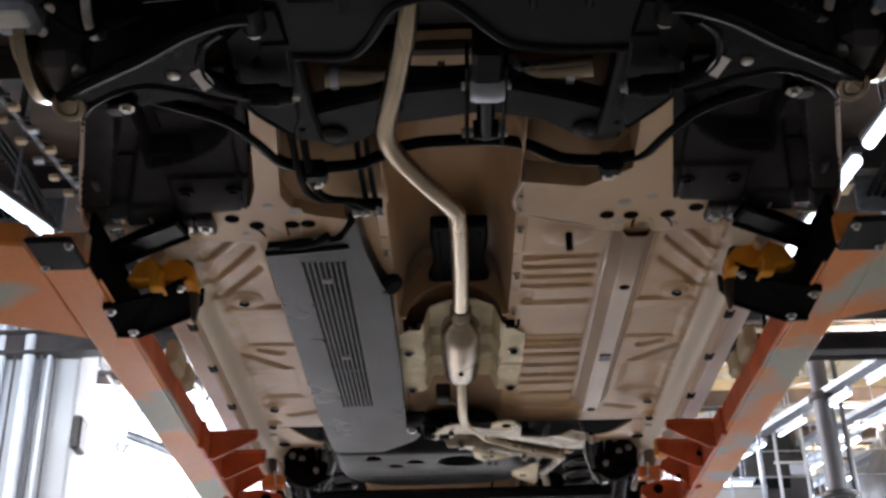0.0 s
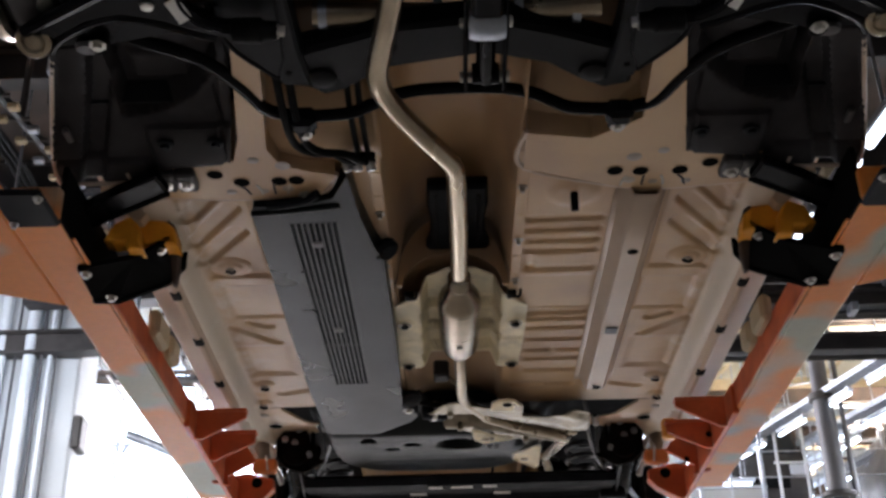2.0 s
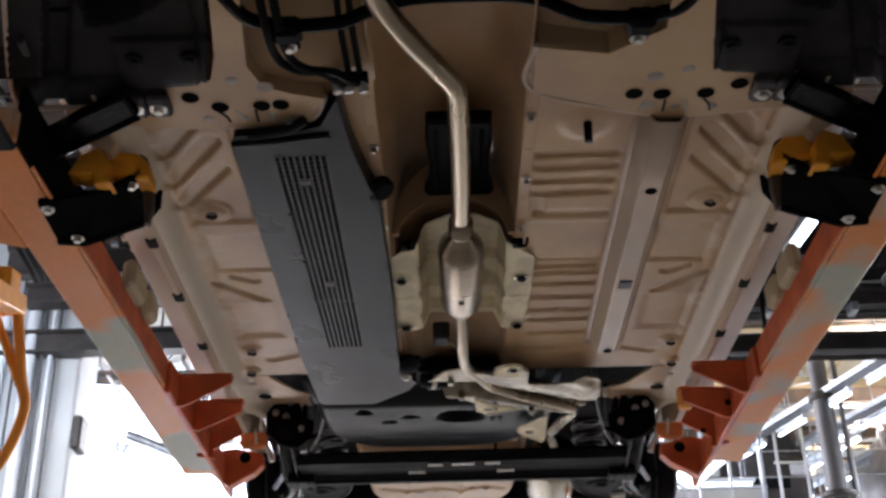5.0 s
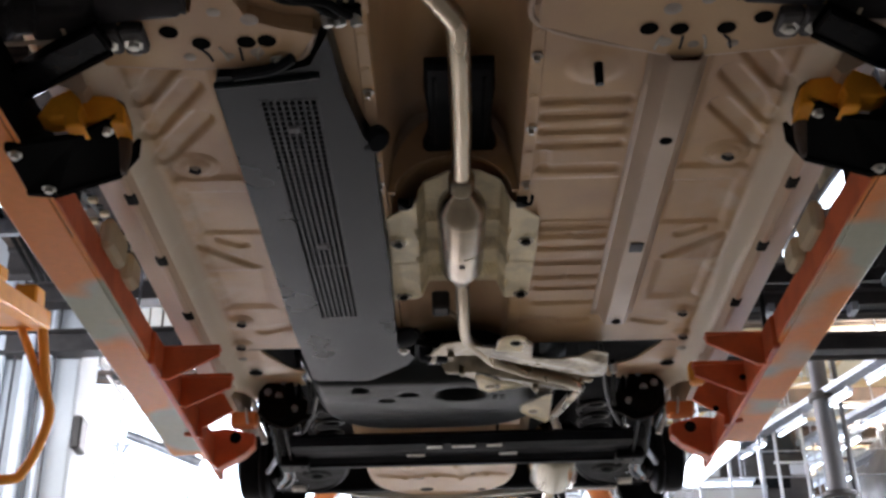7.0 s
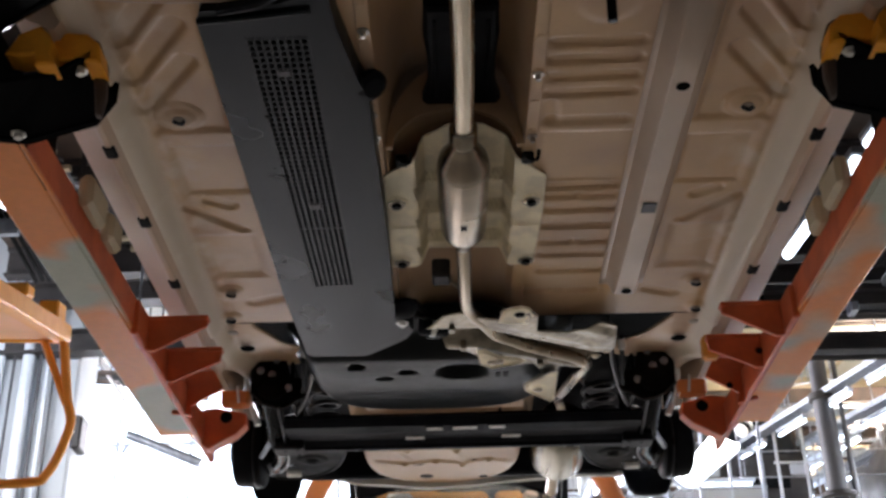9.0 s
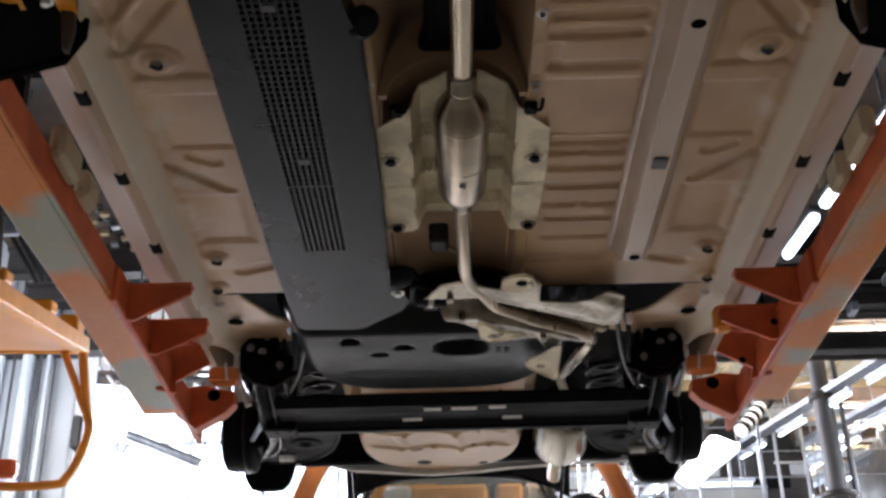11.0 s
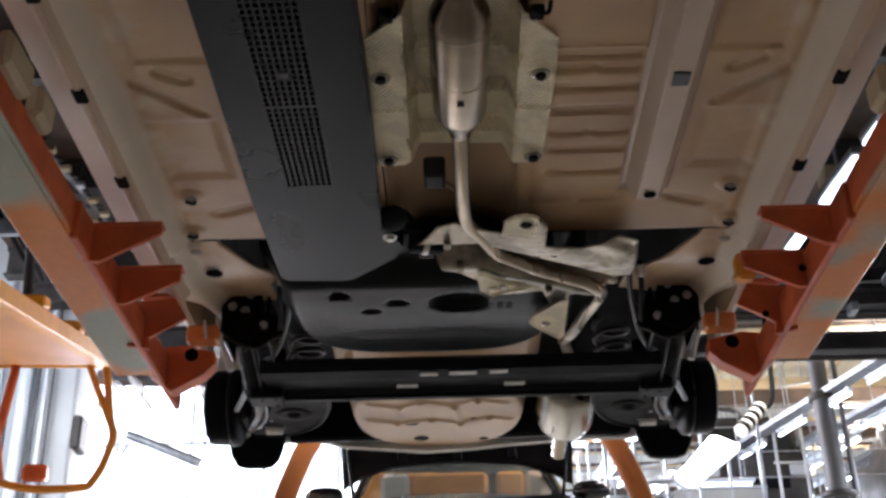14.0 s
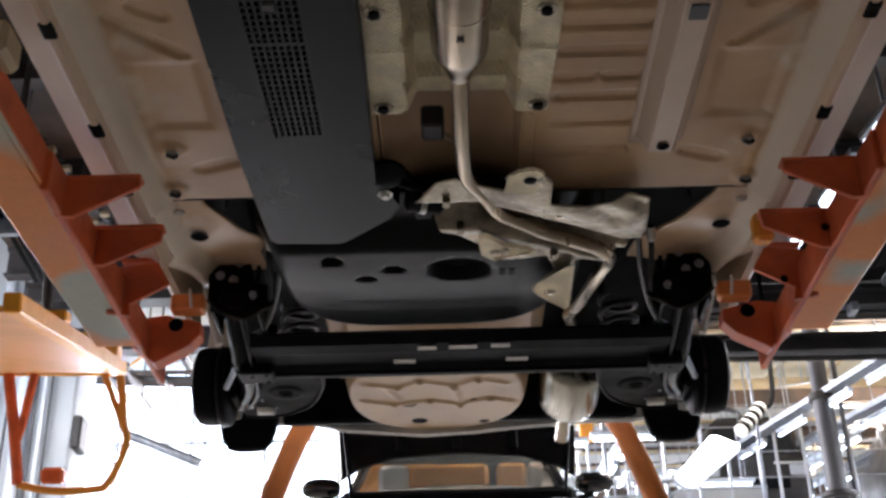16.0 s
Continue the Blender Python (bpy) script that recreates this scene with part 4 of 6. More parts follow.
        def liner(X, Y):
            A = np.abs(X)
            h = -0.034 * step01((Y - 2.0) / 0.24)
            h = h + 0.055 * step01((0.205 - np.hypot(A - 0.63, Y - 1.90)) / 0.012) * step01((0.635 - A) / 0.008)
            h = h - 0.020 * step01((A - 0.655 - 0.28 * (Y - 1.95)) / 0.008) * step01((2.20 - Y) / 0.008)
            h = h + 0.016 * step01((0.025 - np.abs(A - 0.645 - 0.30 * (Y - 1.98))) / 0.006)
            h = h - 0.012 * panel(A, Y, 0.50, 0.60, 1.98, 2.05, 1.0, 0.008) - 0.010 * step01((Y - 2.125) / 0.008) * step01((0.60 - A) / 0.008)
            h = h + 0.006 * step01((0.006 - np.abs(A - 0.445 - 0.06 * (Y - 2.0))) / 0.004) - 0.008 * step01((A - 0.785 - 0.28 * (Y - 2.19)) / 0.006)
            return h - 0.010 * step01((Y - 2.215) / 0.010) * step01((A - 0.61) / 0.01)
        lo, hi = (0.395, 0.82) if s > 0 else (-0.82, -0.395)
        ln2 = part("wheel_arch_liner", field(lo, hi, 1.855, 2.30, 0.006, liner, out), M_LINER, car, "black plastic wheel arch liner", True)
        thicken(ln2, 0.004)
        part("liner_rim", tube([(s * 0.705, 1.89, -0.020), (s * 0.787, 2.18, -0.040), (s * 0.802, 2.27, -0.046), (s * 0.788, 2.297, -0.046), (s * 0.64, 2.291, -0.046)], 0.0045, 6, 3), M_BODY_LIT, ln2, "pale liner edge", True)
        for x, y in ((0.565, 2.165), (0.468, 2.165)):
            part("liner_screw", turned([(0, 0.017), (0.004, 0.016), (0.006, 0.009), (0.012, 0.008)], (s * x, y, -0.040), (0, 0, -1), 14), M_PLASTIC, ln2, "", True)
        part("liner_clip", box(s * 0.74 - 0.006, s * 0.74 + 0.006, 2.10, 2.14, -0.05, -0.036, 0.003), M_GIRDER, ln2)
        # added dark shell hides the beige body sides of the front
        bm = bmesh.new()
        rows = []
        for k in range(17):
            a = math.pi * k / 16
            rows.append([bm.verts.new((s * x, 1.68 + 0.40 * math.cos(a), 0.0 + 0.40 * math.sin(a))) for x in (0.405, 0.53, 0.66, 0.772)])
        for a, b in zip(rows, rows[1:]):
            for k in range(3):
                bm.faces.new((a[k], a[k + 1], b[k + 1], b[k]))
        bm.faces.new([r[0] for r in rows])
        thicken(part("wheel_arch", bm, M_PLASTIC, car, "black wheel arch shell filling the dark front end", True), 0.006)


def shell(car, paint):
    """Outer body above the underbody, unseen, added to block ceiling light: sides, roof, wheel openings."""
    side = [(0.98, 0.12), (0.95, 0.45), (1.05, 0.66), (1.95, 0.80), (2.72, 1.30), (3.2, 1.36), (4.9, 1.33), (5.45, 0.95), (5.66, 0.85), (5.68, 0.25), (5.30, 0.25), (5.22, 0.42), (4.86, 0.52), (4.50, 0.42), (4.40, 0.2), (4.25, 0.08), (3.9, 0.08), (2.42, 0.08), (2.30, 0.2), (2.1, 0.42), (1.74, 0.52), (1.38, 0.42), (1.30, 0.2)]
    for s in (-1, 1):
        bm = plate([(y, z) for y, z in side], 0, 0.02)
        bm.transform(Matrix(((0, 0, s, s * 0.775), (1, 0, 0, 0), (0, 1, 0, 0), (0, 0, 0, 1))))
        part("body_side", bm, paint, car)
    top = [(1.05, 0.66), (1.95, 0.80), (2.72, 1.30), (3.2, 1.36), (4.9, 1.33), (5.45, 0.95), (5.66, 0.85)]
    bm = bmesh.new()
    rows = [[bm.verts.new((x, y, z)) for x in (-0.775, 0.775)] for y, z in top]
    for a, b in zip(rows, rows[1:]):
        bm.faces.new((a[0], a[1], b[1], b[0]))
    thicken(part("roof_skin", bm, paint, car), 0.01)
    part("tailgate", box(-0.775, 0.775, 5.62, 5.66, 0.3, 0.88, 0.01), paint, car)


def build_car():
    car = thing("car", "unfinished car seen from below, beige painted underbody on a carrier", "car")

    # pressed floor
    f = part("floor_panel", field(0.128, 0.665, 2.26, 3.745, 0.005, floor_right), M_FLOORPAN, car, "", True)
    thicken(f, 0.004)
    f = part("floor_panel", field(-0.665, -0.165, 2.26, 3.745, 0.005, floor_left), M_FLOORPAN, car, "", True)
    thicken(f, 0.004)

    # centre tunnel, an arch that gets lower behind a step
    def tunnel(ya, yb, rise, half, name, fall=0.0):
        bm = bmesh.new()
        prof = [(-half, 0.0), (-half + 0.012, 0.05), (-half + 0.028, rise * 0.7), (-half * 0.55, rise * 0.96), (0, rise), (half * 0.55, rise * 0.96), (half - 0.028, rise * 0.7), (half - 0.012, 0.05), (half, 0.0)]
        line = [(p.x, p.y) for p in smoothline([(a, b, 0) for a, b in prof], 4)]
        rows = []
        for k in range(13):
            y = ya + (yb - ya) * k / 12
            rows.append([bm.verts.new((x - 0.016, y, z * (1 - fall * k / 12))) for x, z in line])
        for a, b in zip(rows, rows[1:]):
            for i in range(len(line) - 1):
                bm.faces.new((a[i], a[i + 1], b[i + 1], b[i]))
        ob = part(name, bm, M_BODY, car, "", True)
        thicken(ob, 0.004)

    tunnel(1.97, 2.91, 0.21, 0.147, "tunnel")
    tunnel(2.91, 3.75, 0.095, 0.140, "rear_tunnel", 0.55)
    # step ring between the two
    outer = [(0.139 * math.cos(a), 0.2 * math.sin(a)) for a in [math.pi * i / 16 for i in range(17)]]
    inner = [(0.125 * math.cos(a), 0.09 * math.sin(a)) for a in [math.pi * i / 16 for i in range(16, -1, -1)]]
    bm = plate(outer + inner, -0.006, 0.006)
    bm.transform(Matrix.Translation((-0.016, 2.912, 0)) @ Matrix.Rotation(radians(90), 4, "X"))
    part("tunnel_step", bm, M_BODY, car)
    # flanges with spot welds on both sides of the tunnel
    for xa, xb in ((-0.185, -0.160), (0.124, 0.150)):
        part("tunnel_flange", box(xa, xb, 2.28, 3.745, -0.006, -0.001, 0.002), M_BODY, car)
        for k in range(14):
            y = 2.35 + k * 0.1
            part("spot_weld", turned([(0, 0.008), (0.0015, 0.007), (0.002, 0.003)], ((xa + xb) / 2, y, -0.006), (0, 0, -1), 10), M_BODY, car)
    for k, (x, y) in enumerate(((-0.172, 2.52), (-0.174, 2.78), (-0.172, 2.86), (0.137, 2.42), (0.138, 2.66), (0.137, 2.87))):
        part("flange_stud", turned([(0, 0.011), (0.003, 0.011), (0.004, 0.006), (0.014, 0.005)], (x, y, -0.006), (0.1 * (k % 3 - 1), 0.1, -1), 10), M_PRIMER if k % 2 else M_ZINC, car, "", True)
    # dark damping pads on the tunnel roof
    for s in (-1, 1):
        out = [(s * 0.004, 2.60), (s * 0.070, 2.60), (s * 0.073, 2.68), (s * 0.066, 2.76), (s * 0.068, 2.85), (s * 0.080, 2.90), (s * 0.072, 2.93), (s * 0.004, 2.93)]
        pad = part("damping_pad", plate(out, 0.10, 0.135, (), 0.008), M_PLASTIC, car, "black damping pad")
        part("pad_ridge", box(s * 0.05 - 0.004, s * 0.05 + 0.004, 2.63, 2.88, 0.095, 0.102, 0.003), M_PLASTIC, pad)

    # front cross member with the front rails, holes through it
    left = [(-0.632, 2.262), (-0.620, 2.378), (-0.52, 2.392), (-0.43, 2.395), (-0.29, 2.385), (-0.248, 2.305), (-0.305, 2.287), (-0.356, 2.262), (-0.376, 2.20), (-0.340, 1.84), (-0.388, 1.84), (-0.425, 2.165), (-0.446, 2.238)]
    right = [(0.632, 2.255), (0.62, 2.368), (0.50, 2.385), (0.40, 2.395), (0.36, 2.39), (0.132, 2.300), (0.132, 2.165), (0.26, 2.19), (0.352, 2.12), (0.340, 1.84), (0.390, 1.84), (0.426, 2.08), (0.452, 2.235)]
    holes_l = [ring(-0.492, 2.288, 0.020, 14, 0.013), ring(-0.443, 2.321, 0.013), ring(-0.366, 2.320, 0.014), ring(-0.331, 2.318, 0.012)]
    holes_r = [ring(0.508, 2.288, 0.020, 14, 0.013), ring(0.451, 2.315, 0.014), ring(0.371, 2.315, 0.015), ring(0.319, 2.312, 0.012)]
    for outl, holes in ((left, holes_l), (right, holes_r)):
        m = part("cross_member", plate(outl, -0.036, -0.030, holes), M_BODY, car)
        b2 = [((x - sum(p[0] for p in outl) / len(outl)) * 0.985 + sum(p[0] for p in outl) / len(outl), (y - 2.2) * 0.985 + 2.2) for x, y in outl]
        part("member_web", plate(b2, -0.030, 0.05), M_BODY, m)
        for h in holes:
            cx, cy = sum(p[0] for p in h) / len(h), sum(p[1] for p in h) / len(h)
            part("hole_lip", turned([(0, 0.022), (0.0015, 0.020), (0.0018, 0.016)], (cx, cy, -0.0352), (0, 0, -1), 14), M_BODY, m)
            # flat disc paints the shade inside the hole
            part("hole_shade_disc", turned([(0, 0.0165), (0.0008, 0.0165)], (cx, cy, -0.0372), (0, 0, -1), 14), M_NEAR_BLACK, m)
        sg = -1 if outl is left else 1
        # added pale bead paints the light edge line of the member
        part("member_lip", tube([(x, y, -0.031) for x, y in (outl[1:6] if sg < 0 else outl[1:7])], 0.006, 6), M_BODY_LIT, m, "", True)
        for dx, dy, rr in ((0.352, 2.352, 0.013), (0.352, 2.262, 0.016), (0.408, 2.24, 0.012), (0.402, 2.36, 0.010), (0.56, 2.34, 0.014), (0.47, 2.36, 0.011)):
            part("primer_spot", turned([(0, rr), (0.0012, rr * 0.8), (0.0016, rr * 0.3)], (sg * dx, dy, -0.0362), (0, 0, -1), 9), M_PRIMER, m, "", True)
        for k in range(4):
            cx = (-1 if outl is left else 1) * (0.345 + 0.035 * k)
            part("sealant_run", tube([(cx, 2.335, -0.036), (cx + 0.006 * (k - 1), 2.35, -0.0365), (cx + 0.009 * (k - 1), 2.372, -0.036)], 0.0028, 6), M_INK if k % 2 else M_SEAL, m)
    # sloped toe boards up to the bulkhead
    for xa, xb in ((-0.44, -0.155), (0.125, 0.44)):
        bm = bmesh.new()
        rows = [[bm.verts.new((xa + (xb - xa) * k / 6, y, z)) for k in range(7)] for y, z in ((2.29, -0.004), (2.24, 0.0), (2.17, 0.02), (2.09, 0.075), (2.04, 0.16), (2.03, 0.3))]
        for a, b in zip(rows, rows[1:]):
            for k in range(6):
                bm.faces.new((a[k], a[k + 1], b[k + 1], b[k]))
        thicken(part("toe_board", bm, M_BODY, car, "", True), 0.004)
    # reinforcement rail under the floor
    prof = [(0.338, 0.0), (0.350, -0.004), (0.364, -0.045), (0.370, -0.052), (0.412, -0.053), (0.420, -0.046), (0.432, -0.004), (0.446, 0.0)]
    bm = bmesh.new()
    rows = []
    for y, s in ((2.385, 1.0), (2.6, 1.0), (3.0, 1.0), (3.44, 1.0), (3.52, 0.92), (3.56, 0.05)):
        rows.append([bm.verts.new((x, y, z * s - 0.002)) for x, z in prof])
    for a, b in zip(rows, rows[1:]):
        for i in range(len(prof) - 1):
            bm.faces.new((a[i], a[i + 1], b[i + 1], b[i]))
    rail = part("floor_rail", bm, M_BODY_LIT, car, "", True)
    thicken(rail, 0.004)
    for y in (2.638, 3.494):
        part("hole_shade_disc", turned([(0, 0.013), (0.001, 0.012)], (0.3935, y, -0.0575), (0, 0, -1), 14), M_NEAR_BLACK, rail)
    part("rubber_plug", box(0.377, 0.408, 3.06, 3.10, -0.061, -0.056, 0.002), M_COLUMN, rail, "grey oval plug")

    # sills
    for s in (-1, 1):
        prof = [(0.655, -0.04), (0.670, -0.064), (0.680, -0.064), (0.688, -0.057), (0.745, -0.030), (0.762, 0.005), (0.768, 0.10), (0.67, 0.10)]
        bm = bmesh.new()
        rows = [[bm.verts.new((s * x, y, z)) for x, z in prof] for y in (2.42, 2.8, 3.2, 3.6, 3.95)]
        for a, b in zip(rows, rows[1:]):
            for i in range(len(prof)):
                j = (i + 1) % len(prof)
                bm.faces.new((a[i], a[j], b[j], b[i]))
        bm.faces.new(rows[0])
        bm.faces.new(rows[-1])
        # the glare on the sill is put into this paler paint
        sill = part("sill", bm, M_SILL_LIT, car, "side sill, body paint lightened for window glare")
        for y in (2.78, 3.06, 3.36, 3.58):
            # black blocks paint the dark inside the drain slots
            part("drain_slot", box(s * 0.676 - 0.012, s * 0.676 + 0.012, y, y + 0.042, -0.0665, -0.056, 0.004), M_RUBBER, sill)

    # plugs and marks on the floor
    for s in (-1, 1):
        for (x, y) in ((0.546, 2.785), (0.574, 3.545), (0.600, 3.70), (0.610, 3.785)):
            plug = part("floor_plug", turned([(0, 0.013), (0.002, 0.013), (0.004, 0.008)], (s * x, y, -0.012 if y > 3 else -0.004), (0, 0, -1), 12), M_PRIMER, car, "", True)
            if y < 3.72:
                part("ink_mark", tube([(s * x - 0.010, y - 0.006, -0.02 if y > 3 else -0.011), (s * x + 0.004, y + 0.004, -0.02 if y > 3 else -0.011), (s * x + 0.01, y - 0.005, -0.02 if y > 3 else -0.011)], 0.004, 5), M_INK, plug)
        part("drain_hole", turned([(0, 0.021), (0.001, 0.02)], (s * 0.592, 3.915, -0.004), (0, 0, -1), 14), M_NEAR_BLACK, car)
    part("stud", tube([(0.249, 2.45, 0.0), (0.2495, 2.462, -0.045)], 0.009, 10), M_BLACK, car, "black threaded stud", True)

    # rear extension of the floor beside the wheel arches
    for s in (-1, 1):
        out = [(s * 0.572, 3.70), (s * 0.672, 3.70), (s * 0.70, 3.95), (s * 0.69, 4.10), (s * 0.66, 4.30), (s * 0.435, 4.30), (s * 0.445, 4.12), (s * 0.470, 3.97), (s * 0.512, 3.865), (s * 0.552, 3.785)]
        lo, hi = (0.43, 0.71) if s > 0 else (-0.71, -0.43)
        sm = part("rear_side_member", field(lo, hi, 3.695, 4.31, 0.008, lambda X, Y: 0.006 + 0.10 * step01((Y - 3.88) / 0.42) + 0.012 * step01((0.52 - np.abs(X)) / 0.08) - 0.045 * step01((np.abs(X) - 0.612) / 0.05), out), M_FLOORPAN, car, "", True)
        thicken(sm, 0.006)
        part("wheel_house", box(s * 0.705 - 0.012, s * 0.705 + 0.012, 3.90, 4.46, -0.02, 0.42, 0.01), M_BODY, car)
        out = [(s * 0.50, 4.0), (s * 0.60, 4.2), (s * 0.62, 5.5), (s * 0.5, 5.5), (s * 0.42, 4.6), (s * 0.33, 3.76), (s * 0.45, 3.76)]
        # black also paints the deep shadow on the body-coloured rail
        part("rear_rail", plate(out, 0.225, 0.262), M_PLASTIC, car)
    # floor behind and the kick-up, blackened for deep shadow, and the boot floor
    part("kick_up", box(-0.66, 0.66, 3.745, 3.76, 0.0, 0.26, 0.004), M_PLASTIC, car)
    part("rear_floor", box(-0.72, 0.72, 3.74, 5.60, 0.28, 0.295, 0.003), M_PLASTIC, car, "rear floor, black for underseal and deep shadow")
    part("boot_floor", box(-0.34, 0.22, 4.44, 4.92, 0.17, 0.185, 0.004), M_BODY, car)
    # spare wheel well
    def well(X, Y):
        r = (np.abs((X + 0.075) / 0.325) ** 2.4 + np.abs((Y - 5.27) / 0.37) ** 2.4) ** (1 / 2.4)
        h = 0.27 - 0.165 * step01((1.02 - r) / 0.16)
        for y0, line in ((5.14, ((-0.31, 0.0), (-0.20, 0.035), (-0.13, -0.02), (-0.02, 0.03), (0.06, -0.03), (0.15, 0.02))), (5.30, ((-0.32, -0.01), (-0.22, 0.03), (-0.10, 0.0), (0.0, 0.04), (0.10, -0.01), (0.17, 0.02)))):
            for a, b in zip(line, line[1:]):
                h = h - bead(X, Y, a[0], y0 + a[1], b[0], y0 + b[1], 0.005, 0.007, 0.010)
        for xa, ya, xb, yb in ((-0.24, 5.18, -0.20, 5.29), (-0.02, 5.17, 0.0, 5.33), (0.06, 5.11, 0.11, 5.0)):
            h = h - bead(X, Y, xa, ya, xb, yb, 0.004, 0.006, 0.010)
        return h
    w = part("spare_wheel_well", field(-0.42, 0.27, 4.86, 5.66, 0.009, well), M_BODY, car, "", True)
    thicken(w, 0.004)
    for x, y in ((-0.14, 5.5), (0.085, 5.52), (-0.17, 5.33), (0.05, 5.31)):
        part("well_plug", turned([(0, 0.03 if x < 0 else 0.02), (0.004, 0.028 if x < 0 else 0.018), (0.006, 0.012)], (x, y, 0.107), (0, 0, -1), 14), M_RUBBER, w, "", True)
    part("wiring", tube([(-0.02, 4.95, 0.2), (-0.03, 5.0, 0.14), (0.02, 5.03, 0.12), (0.12, 5.0, 0.13), (0.14, 4.97, 0.2)], 0.006, 6), M_RUBBER, car, "", True)

    # ribbed plastic cover with its grille
    out = [(-0.440, 2.43), (-0.430, 2.40), (-0.30, 2.385), (-0.262, 2.37), (-0.225, 2.285), (-0.212, 2.45), (-0.188, 2.60), (-0.172, 2.66), (-0.168, 3.2), (-0.172, 3.60), (-0.128, 3.71), (-0.150, 3.765), (-0.25, 3.865), (-0.270, 3.875), (-0.405, 3.868), (-0.420, 3.85), (-0.434, 3.5)]
    hole = [(-0.366, 2.480), (-0.262, 2.473), (-0.260, 3.428), (-0.354, 3.436)]
    cov = part("underbody_cover", plate(out, -0.052, -0.042, [hole]), M_COVER, car, "grey plastic underbody cover with a long grille")
    part("cover_wall", plate([(x * 0.995, y) for x, y in out], -0.042, -0.006, [[(-0.40, 2.45), (-0.22, 2.45), (-0.20, 3.6), (-0.40, 3.8)]]), M_COVER, cov)
    # added dark sheet paints the shade behind the grille openings
    part("grille_dark_backing", box(-0.385, -0.245, 2.46, 3.46, -0.034, -0.028, 0), M_PLASTIC, cov)
    def gx(u, y):
        t = (y - 2.475) / 0.955
        return (-0.366 + 0.012 * t) * (1 - u) + (-0.262 + 0.002 * t) * u
    for i in range(9):
        u = i / 8
        xa, xb = gx(u, 2.475), gx(u, 3.43)
        part("grille_bar", plate([(xa - 0.0022, 2.470), (xa + 0.0022, 2.470), (xb + 0.0022, 3.435), (xb - 0.0022, 3.435)], -0.053, -0.044), M_COVER, cov)
    n = 58
    for i in range(n):
        y = 2.475 + 0.955 * i / (n - 1)
        ob = box(gx(0, y), gx(1, y), y - (0.005 if i == 40 else 0.0019), y + (0.005 if i == 40 else 0.0019), -0.0528, -0.045, 0)
        part("grille_slat", ob, M_COVER, cov)
    for y in (2.562, 3.035):
        part("cover_clip", box(gx(0.5, y) - 0.013, gx(0.5, y) + 0.013, y, y + 0.022, -0.056, -0.050, 0.003), M_GIRDER, cov, "small grey clip")
    # raised crease and front lip
    part("cover_lip", tube([(-0.438, 2.425, -0.052), (-0.33, 2.41, -0.054), (-0.25, 2.40, -0.052)], 0.007, 8), M_COVER, cov, "", True)
    part("cover_bolt", bolt((-0.316, 2.365, -0.045), 0.010), M_ZINC, cov)
    part("cover_bolt", bolt((-0.155, 3.66, -0.052), 0.010), M_ZINC, cov)
    part("cover_clamp", tube([(-0.40, 2.40, -0.05), (-0.33, 2.375, -0.056), (-0.29, 2.352, -0.05)], 0.010, 8), M_PLASTIC, cov, "", True)
    part("cover_ear", turned([(0, 0.03), (0.012, 0.03), (0.02, 0.02)], (-0.170, 2.645, -0.028), (0.5, -0.3, -0.8), 14), M_PLASTIC, cov, "", True)
    part("cover_ear", turned([(0, 0.034), (0.012, 0.034), (0.02, 0.02)], (-0.150, 3.61, -0.03), (0.2, -0.3, -0.9), 14), M_PLASTIC, cov, "", True)

    # embossed heat shield over the tunnel
    out = [(-0.166, 3.005), (-0.10, 2.94), (-0.05, 2.905), (-0.03, 2.885), (0.04, 2.885), (0.06, 2.905), (0.116, 2.948), (0.175, 3.02), (0.176, 3.17), (0.167, 3.425), (0.111, 3.432), (0.104, 3.426), (-0.102, 3.420), (-0.112, 3.43), (-0.17, 3.43), (-0.168, 3.13)]

    def shield(X, Y):
        h = -0.008 + 0.046 * step01((0.106 - np.abs(X - 0.004)) / 0.024)
        for y in (3.071, 3.205, 3.340):
            h = h - 0.026 * step01(1 - np.abs(Y - y) / 0.015) * (np.abs(X - 0.004) < 0.105)
        for y in (3.233,):
            h = h - 0.006 * step01(1 - np.abs(Y - y) / 0.006)
        for sx in (-0.144, 0.148):
            for sy in (3.117, 3.40):
                h = h - dish(X, Y, sx, sy, 0.018, 0.006, 0.008)
        return h
    sh = part("heat_shield", field(-0.172, 0.18, 2.88, 3.436, 0.006, shield, out), M_FOIL, car, "embossed bare aluminium heat shield", True)
    thicken(sh, 0.002)
    for sx in (-0.144, 0.148):
        for sy in (3.117, 3.40):
            part("shield_washer", turned([(0, 0.019), (0.002, 0.018), (0.0025, 0.01)], (sx, sy, -0.0145), (0, 0, -1), 16), M_ALU, sh, "", True)
            nut = turned([(0, 0.011), (0.006, 0.010), (0.007, 0.006)], (sx, sy, -0.017), (0, 0, -1), 7)
            part("shield_nut", nut, M_RUBBER, sh, "black push nut")
    for sx in (-0.125, 0.132):
        clip = box(sx - 0.012, sx + 0.012, 2.925, 2.955, -0.02, -0.004, 0.003)
        tube([(sx, 2.93, -0.02), (sx + 0.016, 2.92, -0.03), (sx + 0.02, 2.90, -0.02)], 0.004, 6, 4, clip)
        part("shield_clip", clip, M_RUBBER, sh, "black clip")

